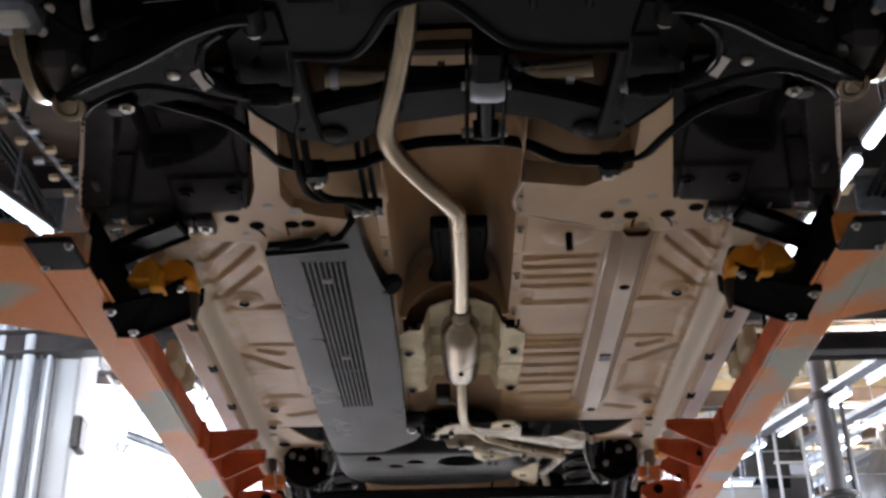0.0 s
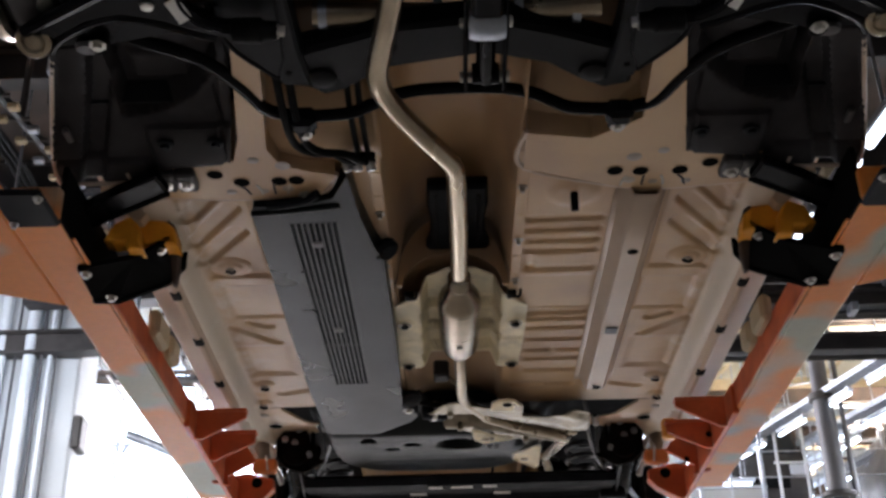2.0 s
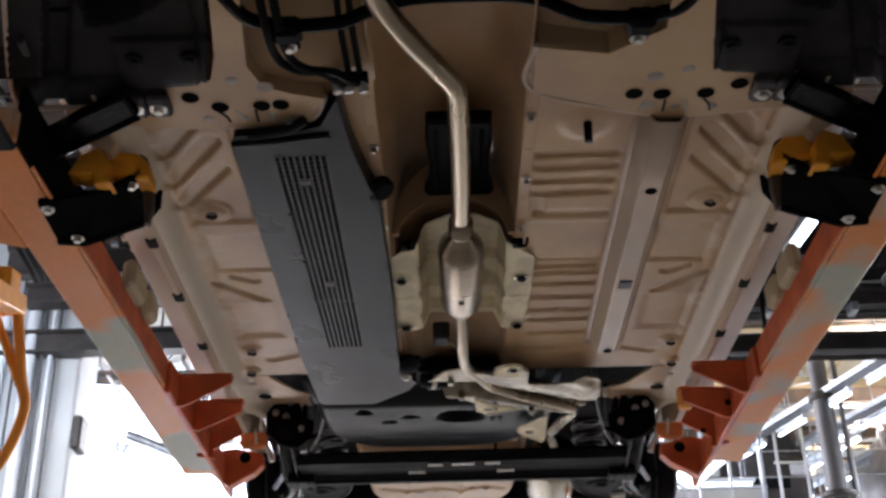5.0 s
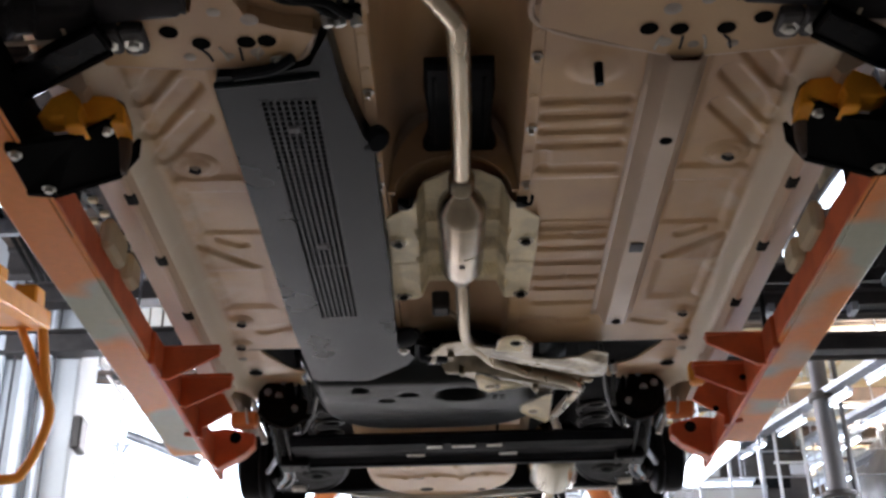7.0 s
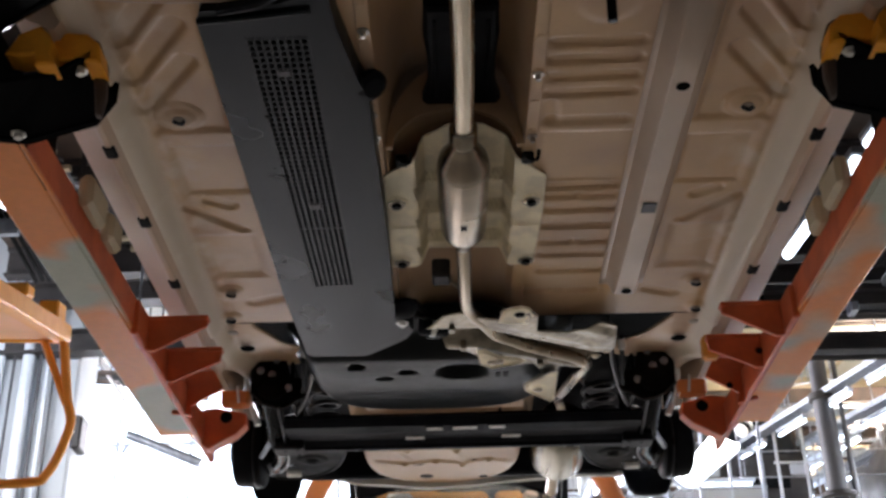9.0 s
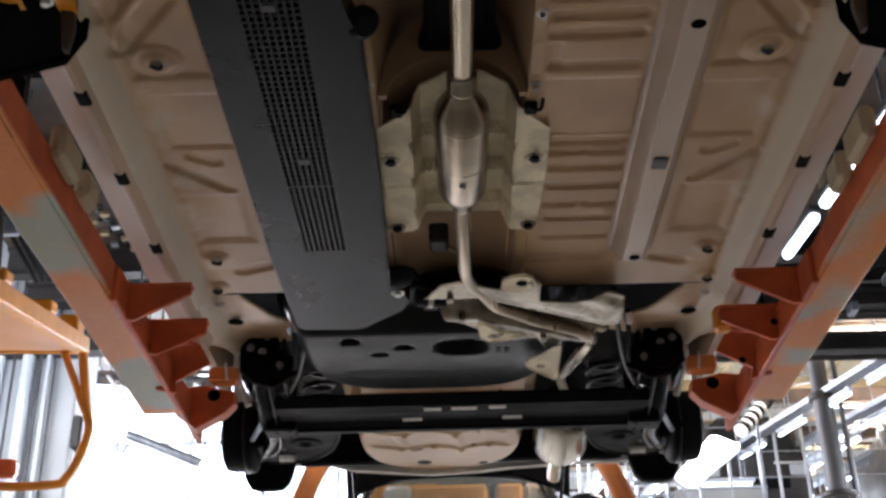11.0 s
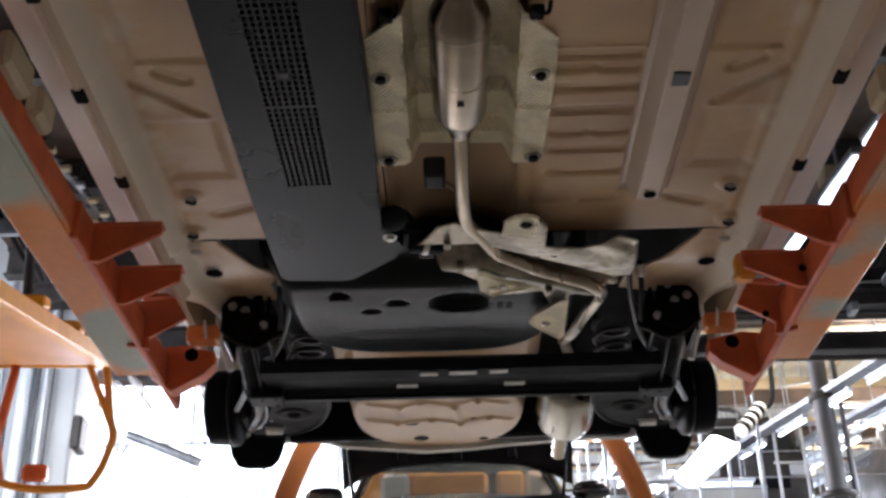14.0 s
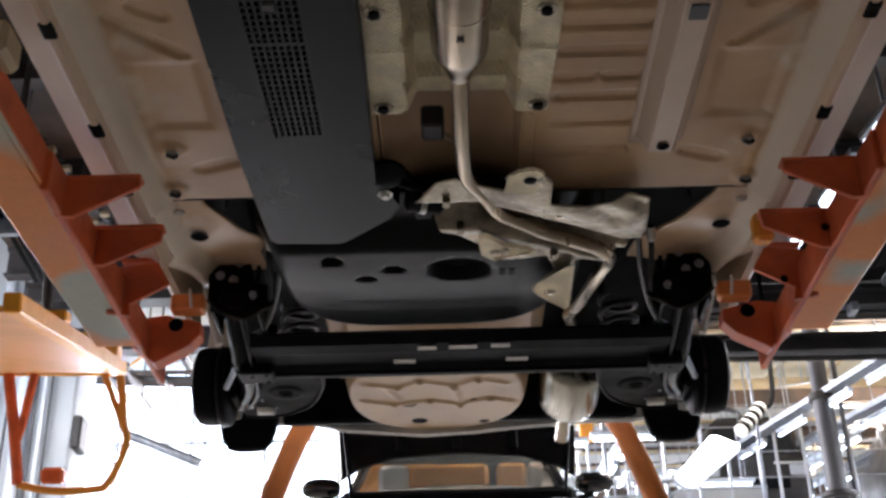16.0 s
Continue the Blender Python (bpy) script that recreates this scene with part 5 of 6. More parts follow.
    # exhaust
    ex = part("exhaust_pipe", tube([(-0.080, 1.55, 0.06), (-0.088, 1.66, 0.01), (-0.112, 1.80, -0.012), (-0.138, 1.93, -0.02), (-0.144, 1.99, -0.026), (-0.128, 2.055, -0.03), (-0.085, 2.14, -0.034), (-0.035, 2.229, -0.036), (-0.010, 2.28, -0.037), (-0.005, 2.34, -0.037), (-0.003, 2.42, -0.037), (0.0, 2.6, -0.036), (0.0, 2.80, -0.034)], 0.0205, 18, 6), M_STEEL, car, "bare steel exhaust pipe with a silencer", True)
    flex = [(0.0, 0.0215)]
    for k in range(5):
        flex += [(0.004 + k * 0.009, 0.0275), (0.0085 + k * 0.009, 0.0235)]
    part("flex_joint", turned(flex + [(0.052, 0.024)], (0, 2.79, -0.034), (0, 1, -0.02), 20), M_STEEL, ex, "", True)
    part("silencer", turned([(0, 0.024), (0.012, 0.028), (0.060, 0.050), (0.075, 0.0525), (0.20, 0.052), (0.335, 0.0495), (0.35, 0.046), (0.395, 0.026), (0.42, 0.021)], (0.0, 2.842, -0.036), (0, 1, -0.012), 26), M_CAT, ex, "brushed steel centre silencer", True)
    for y, r in ((2.925, 0.0535), (3.06, 0.053)):
        part("weld_ring", turned([(0, r - 0.002), (0.0015, r), (0.004, r), (0.0055, r - 0.002)], (0.0, y, -0.038), (0, 1, -0.012), 26), M_STEEL, ex, "", True)
    part("silencer_mark", tube([(-0.006, 3.09, -0.0918), (0.006, 3.10, -0.0918)], 0.0018, 5), M_INK, ex)
    part("silencer_mark", tube([(-0.006, 3.10, -0.0918), (0.006, 3.09, -0.0918)], 0.0018, 5), M_INK, ex)
    part("rear_pipe", tube([(0.0, 3.265, -0.04), (0.002, 3.36, -0.052), (0.004, 3.46, -0.056), (0.009, 3.575, -0.05), (0.021, 3.625, -0.048), (0.052, 3.69, -0.046), (0.085, 3.765, -0.045), (0.122, 3.80, -0.045), (0.178, 3.85, -0.045), (0.245, 3.89, -0.047), (0.305, 3.93, -0.048), (0.335, 3.975, -0.045), (0.350, 4.06, -0.02), (0.338, 4.18, 0.0), (0.317, 4.45, 0.05), (0.305, 4.6, 0.09), (0.33, 4.8, 0.16), (0.36, 4.95, 0.15), (0.365, 5.06, 0.13)], 0.0165, 16, 6), M_STEEL, ex, "", True)
    part("muffler", turned([(0, 0.03), (0.02, 0.08), (0.035, 0.098), (0.05, 0.102), (0.285, 0.102), (0.295, 0.100), (0.302, 0.092), (0.304, 0.025)], (0.367, 5.03, 0.15), (-0.02, 1, -0.12), 28), M_MUFFLER, ex, "bare steel rear muffler", True)
    part("tail_pipe", tube([(0.36, 5.32, 0.10), (0.355, 5.42, 0.08), (0.352, 5.55, 0.045)], 0.023, 14), M_STEEL, ex, "", True)

    # brackets and pipes at the rear of the tunnel
    bl = part("hanger_block", box(-0.075, -0.03, 3.44, 3.50, -0.03, 0.02, 0.006), M_LINER, car, "dark grey exhaust hanger block")
    part("hanger_rod", tube([(-0.03, 3.49, -0.02), (-0.012, 3.5, -0.03), (-0.004, 3.49, -0.04)], 0.006, 8), M_STEEL, bl, "", True)
    for k in range(3):
        part("fuel_line", tube([(-0.165 + 0.02 * k, 3.62, -0.01), (-0.12 + 0.02 * k, 3.66 + 0.02 * k, -0.028), (-0.07, 3.68 + 0.03 * k, -0.03), (-0.03, 3.76, -0.01)], 0.008, 8), M_RUBBER, car, "", True)
    pump = part("filter_canister", turned([(0, 0.02), (0.006, 0.028), (0.075, 0.028), (0.085, 0.015)], (-0.115, 3.71, -0.035), (1, 0.25, 0), 16), M_PLASTIC, car, "black fuel filter", True)
    part("filter_strap", turned([(0, 0.030), (0.012, 0.030)], (-0.085, 3.718, -0.035), (1, 0.25, 0), 16), M_ZINC, pump, "", True)
    part("canister_bracket", box(-0.10, -0.055, 3.73, 3.78, -0.05, -0.005, 0.006), M_BLACK, car)

    # aluminium shield over the tank, its trough's shade put into the colour
    out = [(-0.049, 3.605), (-0.01, 3.591), (0.029, 3.62), (0.093, 3.64), (0.092, 3.586), (0.108, 3.566), (0.172, 3.573), (0.187, 3.601), (0.187, 3.694), (0.275, 3.704), (0.354, 3.659), (0.393, 3.674), (0.403, 3.807), (0.393, 3.954), (0.265, 3.994), (0.267, 4.23), (0.231, 4.215), (0.175, 4.156), (0.172, 4.131), (0.221, 4.043), (0.197, 3.964), (0.118, 3.984), (0.069, 3.974), (0.054, 3.915), (-0.044, 3.817), (-0.098, 3.699)]

    def shield2(X, Y):
        # distance from the pipe's run, a hump along it
        t = np.clip((X - 0.04) / 0.32, 0, 1)
        line = 3.72 + t * 0.18
        d = Y - line
        h = -0.058 + 0.046 * step01(1.3 - np.abs(d - 0.03) / 0.05) - 0.010 * step01((-d - 0.05) / 0.04) * step01(t * 2) + 0.012 * step01((d - 0.09) / 0.05)
        h = h + 0.005 * np.sin(X * 55 + 3 * np.sin(Y * 23)) * step01((X - 0.25) / 0.1) * step01((3.86 - Y) / 0.1) + 0.0006 * np.sin(X * 210) * np.sin(Y * 150)
        return h
    s2 = part("tank_heat_shield", field(-0.105, 0.415, 3.56, 4.24, 0.007, shield2, out), M_ALU, car, "crumpled bare aluminium shield over the tank", True)
    thicken(s2, 0.003)
    for x, y in ((0.33, 3.72), (0.36, 3.90)):
        part("shield_washer", turned([(0, 0.014), (0.003, 0.012), (0.006, 0.007)], (x, y, -0.056), (0, 0, -1), 12), M_STEEL, s2, "", True)
    for pts, hole in (([(0.088, 3.64), (0.096, 3.575), (0.112, 3.553), (0.143, 3.544), (0.165, 3.558), (0.179, 3.60), (0.182, 3.655)], (0.140, 3.592)),
                      ([(0.035, 3.82), (0.056, 3.815), (0.10, 3.86), (0.153, 3.882), (0.174, 3.905), (0.12, 3.925), (0.074, 3.948), (0.046, 3.92)], (0.078, 3.905)),
                      ([(0.262, 3.985), (0.267, 4.21), (0.246, 4.208), (0.174, 4.118), (0.178, 4.078), (0.242, 3.992)], (0.213, 4.12))):
        ear = part("shield_ear", plate(pts, -0.068, -0.064, (), 0.002), M_FOIL, s2, "pale embossed aluminium fixing ear")
        part("ear_rib", tube([(x + (hole[0] - x) * 0.16, y + (hole[1] - y) * 0.16, -0.069) for x, y in pts[:-1]], 0.003, 5), M_FOIL, ear, "", True)
        part("ear_washer", turned([(0, 0.014), (0.003, 0.012), (0.005, 0.007)], (*hole, -0.068), (0, 0, -1), 12), M_RUBBER if hole[1] < 3.7 else M_STEEL, ear, "", True)
    for x, y in ((0.0, 3.80), (0.10, 3.90), (0.21, 3.93), (-0.03, 3.68)):
        part("shield_tab", box(x - 0.008, x + 0.008, y - 0.014, y + 0.014, -0.072, -0.05, 0.003), M_ALU, s2)

    # fuel tank
    def tank(X, Y):
        u, v = (X + 0.090) / 0.392, (Y - 4.06 + 0.03 * ((X + 0.09) / 0.39) ** 4) / 0.475
        r = (np.abs(u) ** 4.0 + np.abs(v) ** 4.0) ** 0.25
        h = -0.030 + 0.10 * step01((r - 0.82) / 0.20) + 0.035 * step01((Y - 4.02) / 0.42)
        for cx, cy, rx, ry in ((-0.30, 4.007, 0.024, 0.022), (-0.226, 4.107, 0.022, 0.016), (-0.156, 4.056, 0.024, 0.018), (-0.002, 4.065, 0.07, 0.058)):
            h = h + 0.035 * step01((1.15 - np.hypot((X - cx) / rx, (Y - cy) / ry)) / 0.3)
        h = h + 0.05 * step01((3.97 - Y) / 0.10) + bead(X, Y, -0.30, 4.30, 0.10, 4.30, 0.010, 0.003, 0.03)
        return h
    tk = part("fuel_tank", field(-0.49, 0.31, 3.78, 4.545, 0.009, tank), M_TANK, car, "black moulded plastic fuel tank", True)
    thicken(tk, 0.004)
    part("tank_mark", box(0.09, 0.105, 4.03, 4.06, -0.048, -0.045, 0), M_RUBBER, tk)
    part("tank_mark", box(0.112, 0.127, 4.03, 4.06, -0.048, -0.045, 0), M_RUBBER, tk)

    # twist beam axle
    ax = car
    bm = bmesh.new()
    prof = [(4.440, -0.024), (4.455, -0.050), (4.50, -0.056), (4.53, -0.044), (4.60, -0.044), (4.62, -0.058), (4.645, -0.048), (4.645, -0.02), (4.46, -0.008)]
    rows = [[bm.verts.new((x, y + 0.0 * x, z)) for y, z in prof] for x in (-0.56, -0.3, 0.0, 0.3, 0.56)]
    for a, b in zip(rows, rows[1:]):
        for i in range(len(prof)):
            j = (i + 1) % len(prof)
            bm.faces.new((a[i], a[j], b[j], b[i]))
    bm.faces.new(rows[0])
    bm.faces.new(rows[-1])
    soften(bm, 0.006)
    beam = part("cross_beam", bm, M_PLASTIC, ax, "black twist beam")
    part("beam_lip", box(-0.55, 0.55, 4.625, 4.652, -0.066, -0.050, 0.005), M_TRAY, beam)
    for x in (-0.155, 0.154):
        part("sticker", box(x - 0.03, x + 0.03, 4.575, 4.60, -0.047, -0.0445, 0), M_PAPER, beam, "white label")
    for x, w, y in ((-0.09, 0.025, 4.435), (0.005, 0.038, 4.432), (0.105, 0.025, 4.428)):
        part("sticker", box(x - w, x + w, y + 0.028, y + 0.048, -0.0578, -0.0548, 0), M_PAPER, beam, "white label")
    for s in (-1, 1):
        arm = part("trailing_arm", tube([(s * 0.593, 4.30, 0.07), (s * 0.596, 4.42, 0.03), (s * 0.600, 4.60, -0.018), (s * 0.610, 4.79, -0.016), (s * 0.650, 4.93, 0.0), (s * 0.675, 5.0, 0.0)], [0.034, 0.030, 0.034, 0.034, 0.032, 0.028], 14, 5), M_BLACK, ax, "", True)
        part("arm_seam", tube([(s * 0.572, 4.36, 0.0), (s * 0.574, 4.60, -0.052), (s * 0.590, 4.80, -0.052), (s * 0.640, 4.96, -0.034)], 0.0045, 6), M_COIL, arm, "", True)
        part("bush", turned([(0, 0.030), (0.004, 0.040), (0.096, 0.040), (0.1, 0.030)], (s * 0.595 - 0.05, 4.31, 0.07), (1, 0, 0), 18), M_RUBBER, arm, "", True)
        xa, xb = sorted((s * 0.515, s * 0.612))
        endp = part("beam_end_plate", box(xa, xb, 4.585, 4.665, -0.072, -0.030, 0.006), M_TRAY, arm)
        for dx, dy in ((0.535, 4.60), (0.575, 4.61), (0.535, 4.65)):
            part("plate_hole", turned([(0, 0.006), (0.001, 0.006)], (s * dx, dy, -0.0725), (0, 0, -1), 10), M_NEAR_BLACK, endp)
        face = [(0.602, 0.116), (0.578, 0.126), (0.536, 0.114), (0.528, 0.080), (0.520, 0.050), (0.480, 0.040), (0.464, 0.022), (0.474, -0.018), (0.500, -0.030), (0.541, -0.054), (0.602, -0.036), (0.640, 0.002), (0.640, 0.075), (0.625, 0.095)]
        turn = Matrix.Translation((0, 4.27, 0)) @ Matrix.Rotation(radians(90), 4, "X")
        bm = plate([(s * x, z) for x, z in face], -0.006, 0.006, (), 0.003)
        bm.transform(turn)
        br = part("axle_bracket", bm, M_BLACK, car, "black axle mounting bracket")
        for x in (0.515, 0.628):
            part("bracket_web", box(s * x - 0.005, s * x + 0.005, 4.265, 4.42, -0.03, 0.10, 0.004), M_BLACK, br)
        part("bracket_lip", tube([(s * x, 4.262, z) for x, z in face[5:12]], 0.004, 6, 3), M_COIL, br, "", True)
        rim = [(0.572 + 0.045 * math.cos(a), 0.01 + 0.04 * math.sin(a)) for a in [math.pi * k / 5 for k in range(10)]]
        bm = plate([(s * x, z) for x, z in rim], 0.005, 0.016, (), 0.004)
        bm.transform(turn)
        part("bracket_boss", bm, M_BLACK, br)
        for x, z in ((0.563, 0.104), (0.611, 0.070), (0.576, 0.056), (0.526, 0.012)):
            part("bracket_bolt", turned([(0, 0.013), (0.003, 0.013), (0.0032, 0.0085), (0.010, 0.0085), (0.012, 0.005)], (s * x, 4.264, z), (0, -1, 0), 6), M_GALV, br)
        # spring pan, a D-shaped pressing with a raised rim and a dished eye
        pan = [(0.600, 4.665), (0.470, 4.665), (0.410, 4.730), (0.403, 4.820), (0.428, 4.930), (0.468, 5.015), (0.530, 5.075), (0.600, 5.100), (0.672, 5.090), (0.680, 5.000), (0.625, 4.800)]
        seat = part("spring_seat", plate([(s * x, y) for x, y in pan], -0.012, -0.002, (), 0.003), M_RUBBER, ax, "black pressed spring pan")
        part("seat_rim", tube([(s * x, y, -0.012) for x, y in pan[1:9]], 0.0065, 8, 4), M_TRAY, seat, "", True)
        part("seat_dish", turned([(0, 0.056), (0.003, 0.052), (0.006, 0.040), (0.004, 0.024), (0.008, 0.022)], (s * 0.521, 4.893, -0.012), (0, 0, -1), 24), M_RUBBER, seat, "", True)
        part("seat_hole", turned([(0, 0.018), (0.001, 0.016)], (s * 0.521, 4.893, -0.0205), (0, 0, -1), 14), M_NEAR_BLACK, seat, "", True)
        for x, y in ((0.60, 4.95), (0.57, 5.02), (0.56, 4.80)):
            part("seat_rivet", turned([(0, 0.006), (0.003, 0.005), (0.004, 0.002)], (s * x, y, -0.012), (0, 0, -1), 8), M_GALV, seat)
        coil = [(s * 0.475 + 0.052 * math.cos(a * 0.5), 4.80 + 0.052 * math.sin(a * 0.5), 0.02 + 0.0036 * a) for a in range(64)]
        part("coil_spring", tube(coil, 0.0085, 8, 2), M_COIL, car, "black coil spring", True)
        part("spring_top", turned([(0, 0.05), (0.03, 0.06), (0.05, 0.06)], (s * 0.475, 4.80, 0.235), (0, 0, 1), 20), M_RUBBER, car, "", True)
        # drum brake
        dr = part("brake_drum", turned([(0, 0.06), (0.004, 0.112), (0.012, 0.121), (0.036, 0.121), (0.038, 0.114), (0.046, 0.114), (0.048, 0.119), (0.085, 0.118), (0.102, 0.112), (0.110, 0.098), (0.112, 0.04), (0.125, 0.035), (0.127, 0.01)], (s * 0.688, 4.95, 0.034), (s, 0, 0), 40), M_TRAY, ax, "black rear brake drum", True)
        part("drum_ring", turned([(0, 0.120), (0.002, 0.1235), (0.006, 0.1235), (0.008, 0.120)], (s * 0.716, 4.95, 0.034), (s, 0, 0), 40), M_COIL, dr, "", True)
        part("hub_plate", box(s * 0.675 - 0.014, s * 0.675 + 0.014, 4.87, 5.03, -0.03, 0.11, 0.010), M_TRAY, dr)
        for dy, dz in ((-0.055, 0.05), (0.05, 0.05), (-0.055, -0.05)):
            part("hub_bolt", turned([(0, 0.010), (0.006, 0.010), (0.008, 0.006)], (s * 0.662, 4.95 + dy, 0.034 + dz), (-s, 0, 0), 6), M_GALV, dr)
        # damper
        dm = part("damper", tube([(s * 0.61, 5.02, 0.00), (s * 0.595, 4.98, 0.12), (s * 0.58, 4.93, 0.28)], 0.024, 14), M_BLACK, ax, "", True)
        part("damper_eye", turned([(0, 0.022), (0.05, 0.022)], (s * 0.60 - 0.025, 5.03, -0.008), (1, 0, 0), 16), M_ZINC, dm, "", True)
        part("damper_bracket", tube([(s * 0.66, 5.0, 0.03), (s * 0.665, 5.0, -0.01), (s * 0.64, 5.01, -0.012), (s * 0.635, 5.02, 0.0)], 0.005, 6, 3), M_ZINC, dm)
        part("brace_rod", tube([(s * 0.612, 4.62, -0.012), (s * 0.688, 4.83, -0.016)], 0.0095, 8), M_GALV, ax, "", True)
        # brake hose and clip
        part("brake_cable", tube([(s * 0.404, 3.92, 0.068), (s * 0.416, 3.97, 0.043), (s * 0.436, 4.12, 0.012), (s * 0.477, 4.30, -0.006), (s * 0.515, 4.40, -0.02), (s * 0.55, 4.48, 0.0)], 0.007, 8), M_COIL, car, "", True)
        part("brake_hose", tube([(s * 0.445, 3.98, 0.03), (s * 0.455, 4.06, 0.0), (s * 0.47, 4.2, -0.01), (s * 0.50, 4.36, 0.02), (s * 0.52, 4.5, 0.06)], 0.007, 8), M_RUBBER, car, "", True)
        part("hose_fitting", turned([(0, 0.012), (0.03, 0.012), (0.034, 0.008)], (s * 0.445, 3.985, 0.03), (0.1, 0.6, -0.6), 8), M_ZINC, car, "", True)
        # white tube paints the lit edge of the body side
        part("lit_arch_edge", tube([(s * 0.702, 4.50, 0.145), (s * 0.676, 4.50, 0.06), (s * 0.650, 4.50, -0.020)], 0.011, 6), M_PAPER, car, "", True)
        # mud flap behind the wheel
        flap = [(0.618, 0.30), (0.618, 0.10), (0.626, 0.05), (0.640, 0.008), (0.662, -0.014), (0.70, -0.019), (0.755, -0.018), (0.786, -0.008), (0.806, 0.025), (0.822, 0.10), (0.822, 0.30)]
        bm = plate([(s * x, z) for x, z in flap], -0.02, 0.02, (), 0.008)
        bm.transform(Matrix.Translation((0, 5.42, 0)) @ Matrix.Rotation(radians(90), 4, "X"))
        part("mud_flap", bm, M_PLASTIC, car, "black mud flap")
    # bumper; the white colour paints its backlit edge
    bpts = [(-0.86, 0.075), (-0.64, 0.10), (-0.55, 0.122), (-0.42, 0.10), (-0.13, 0.08), (0.055, 0.088), (0.18, 0.10), (0.47, 0.108), (0.60, 0.092), (0.84, 0.075)]
    bm = bmesh.new()
    rows = []
    for x, z in bpts:
        bend = 0.30 * (abs(x) / 0.86) ** 4
        rows.append([bm.verts.new((x, 5.60 - bend + dy, z + dz)) for dy, dz in ((-0.012, 0.004), (0.0, 0.0), (0.02, 0.004), (0.07, 0.1), (0.09, 0.32), (0.06, 0.34), (-0.010, 0.10))])
    for a, b in zip(rows, rows[1:]):
        for i in range(7):
            j = (i + 1) % 7
            bm.faces.new((a[i], a[j], b[j], b[i]))
    bm.faces.new(rows[0])
    bm.faces.new(rows[-1])
    part("rear_bumper", bm, M_PAPER, car, "rear bumper, white tone for its backlit edge", True)
    part("rear_valance", box(-0.62, 0.62, 5.50, 5.54, 0.105, 0.3, 0.01), M_PLASTIC, car)

    front_end(car)
    shell(car, M_BODY_LIT)
    return car

# ---- the carrier that holds the car ----


def build_carrier():
    c = thing("overhead_carrier", "orange steel carrier with worn paint, arms under the sills", "conveyor carrier", "carriers")
    for s in (-1, 1):
        X = lambda a, b: (min(s * a, s * b), max(s * a, s * b))
        x0, x1 = X(0.768, 0.872)
        bm = box(x0, x1, 2.20, 4.145, -0.172, -0.105, 0.006)
        beam = part("side_beam", bm, M_ORANGE, c, "orange box beam with grey primer showing")
        xa, xb = X(0.762, 0.768)
        part("inner_web", box(xa, xb, 2.62, 4.12, -0.166, -0.095, 0.002), M_RED, beam)
        part("weld_bead", tube([(s * 0.766, 2.3 + 0.1 * k, -0.170 + 0.001 * (k % 3)) for k in range(19)], 0.004, 6, 2), M_ORANGE, beam, "", True)
        # end plate at the nose, bolts
        xa, xb = X(0.765, 0.862)
        pl = part("end_plate", box(xa, xb, 2.09, 2.225, -0.186, -0.172, 0.008), M_PLASTIC, c, "black rubber end plate")
        for x, y in ((0.775, 2.11), (0.85, 2.205)):
            part("plate_screw", bolt((s * x, y, -0.186), 0.006), M_ZINC, pl)
        # outward arm, gusset and upright
        out = [(s * 0.872, 2.14), (s * 1.35, 2.06), (s * 1.35, 2.36), (s * 0.872, 2.62)]
        arm = part("cross_arm", plate(out, -0.168, -0.115, (), 0.006), M_ORANGE, c, "orange cross arm")
        xa, xb = X(1.27, 1.37)
        part("upright", box(xa, xb, 2.12, 2.28, -0.16, 2.2, 0.01), M_ORANGE, c)
        part("top_beam", box(xa, xb, 2.12, 5.98, 2.2, 2.32, 0.01), M_ORANGE, c)
        # nose support: black bracket arms, steel foot and yellow pads
        bm = plate([(s * 0.592, 2.216), (s * 0.580, 2.277), (s * 0.698, 2.356), (s * 0.779, 2.411), (s * 0.815, 2.383), (s * 0.778, 2.341), (s * 0.688, 2.280)], -0.085, -0.060, (), 0.005)
        foot = part("support_bracket", bm, M_BLACK, c, "black bolted support bracket")
        part("bracket_rib", tube([(s * 0.580, 2.277, -0.086), (s * 0.698, 2.356, -0.086), (s * 0.779, 2.411, -0.086)], 0.006, 6, 3), M_BLACK, foot, "", True)
        for x in (0.548, 0.59):
            xa, xb = X(x - 0.02, x + 0.02)
            ft = part("bracket_foot", box(xa, xb, 2.255, 2.32, -0.060, -0.036, 0.005), M_GIRDER, foot)
            part("bracket_bolt", bolt((s * x, 2.29, -0.06), 0.010), M_ZINC, foot)
        # pad housing: a tilted black tray, lower towards the beam
        foot_out = [(0.615, 2.45), (0.68, 2.45), (0.785, 2.40), (0.79, 2.54), (0.742, 2.565), (0.645, 2.605), (0.61, 2.575)]
        def tray_z(x):
            return -0.188 + 0.62 * max(0.0, 0.76 - x)
        def tilted(pts, ta, tb):
            bm = plate([(s * x, y) for x, y in pts], 0.0, 1.0)
            for v in bm.verts:
                v.co.z = tray_z(abs(v.co.x)) + (ta if v.co.z < 0.5 else tb)
            return bm
        pad = part("pad_housing", tilted(foot_out, 0.0, 0.012), M_NEAR_BLACK, c, "black steel pad housing")
        part("housing_wall", tilted([(0.61, 2.575), (0.645, 2.605), (0.742, 2.565), (0.79, 2.54), (0.79, 2.552), (0.745, 2.578), (0.645, 2.618), (0.605, 2.585)], -0.006, 0.035), M_NEAR_BLACK, pad)
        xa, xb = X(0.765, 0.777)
        part("housing_wall", box(xa, xb, 2.22, 2.76, -0.17, -0.05, 0.003), M_NEAR_BLACK, pad)
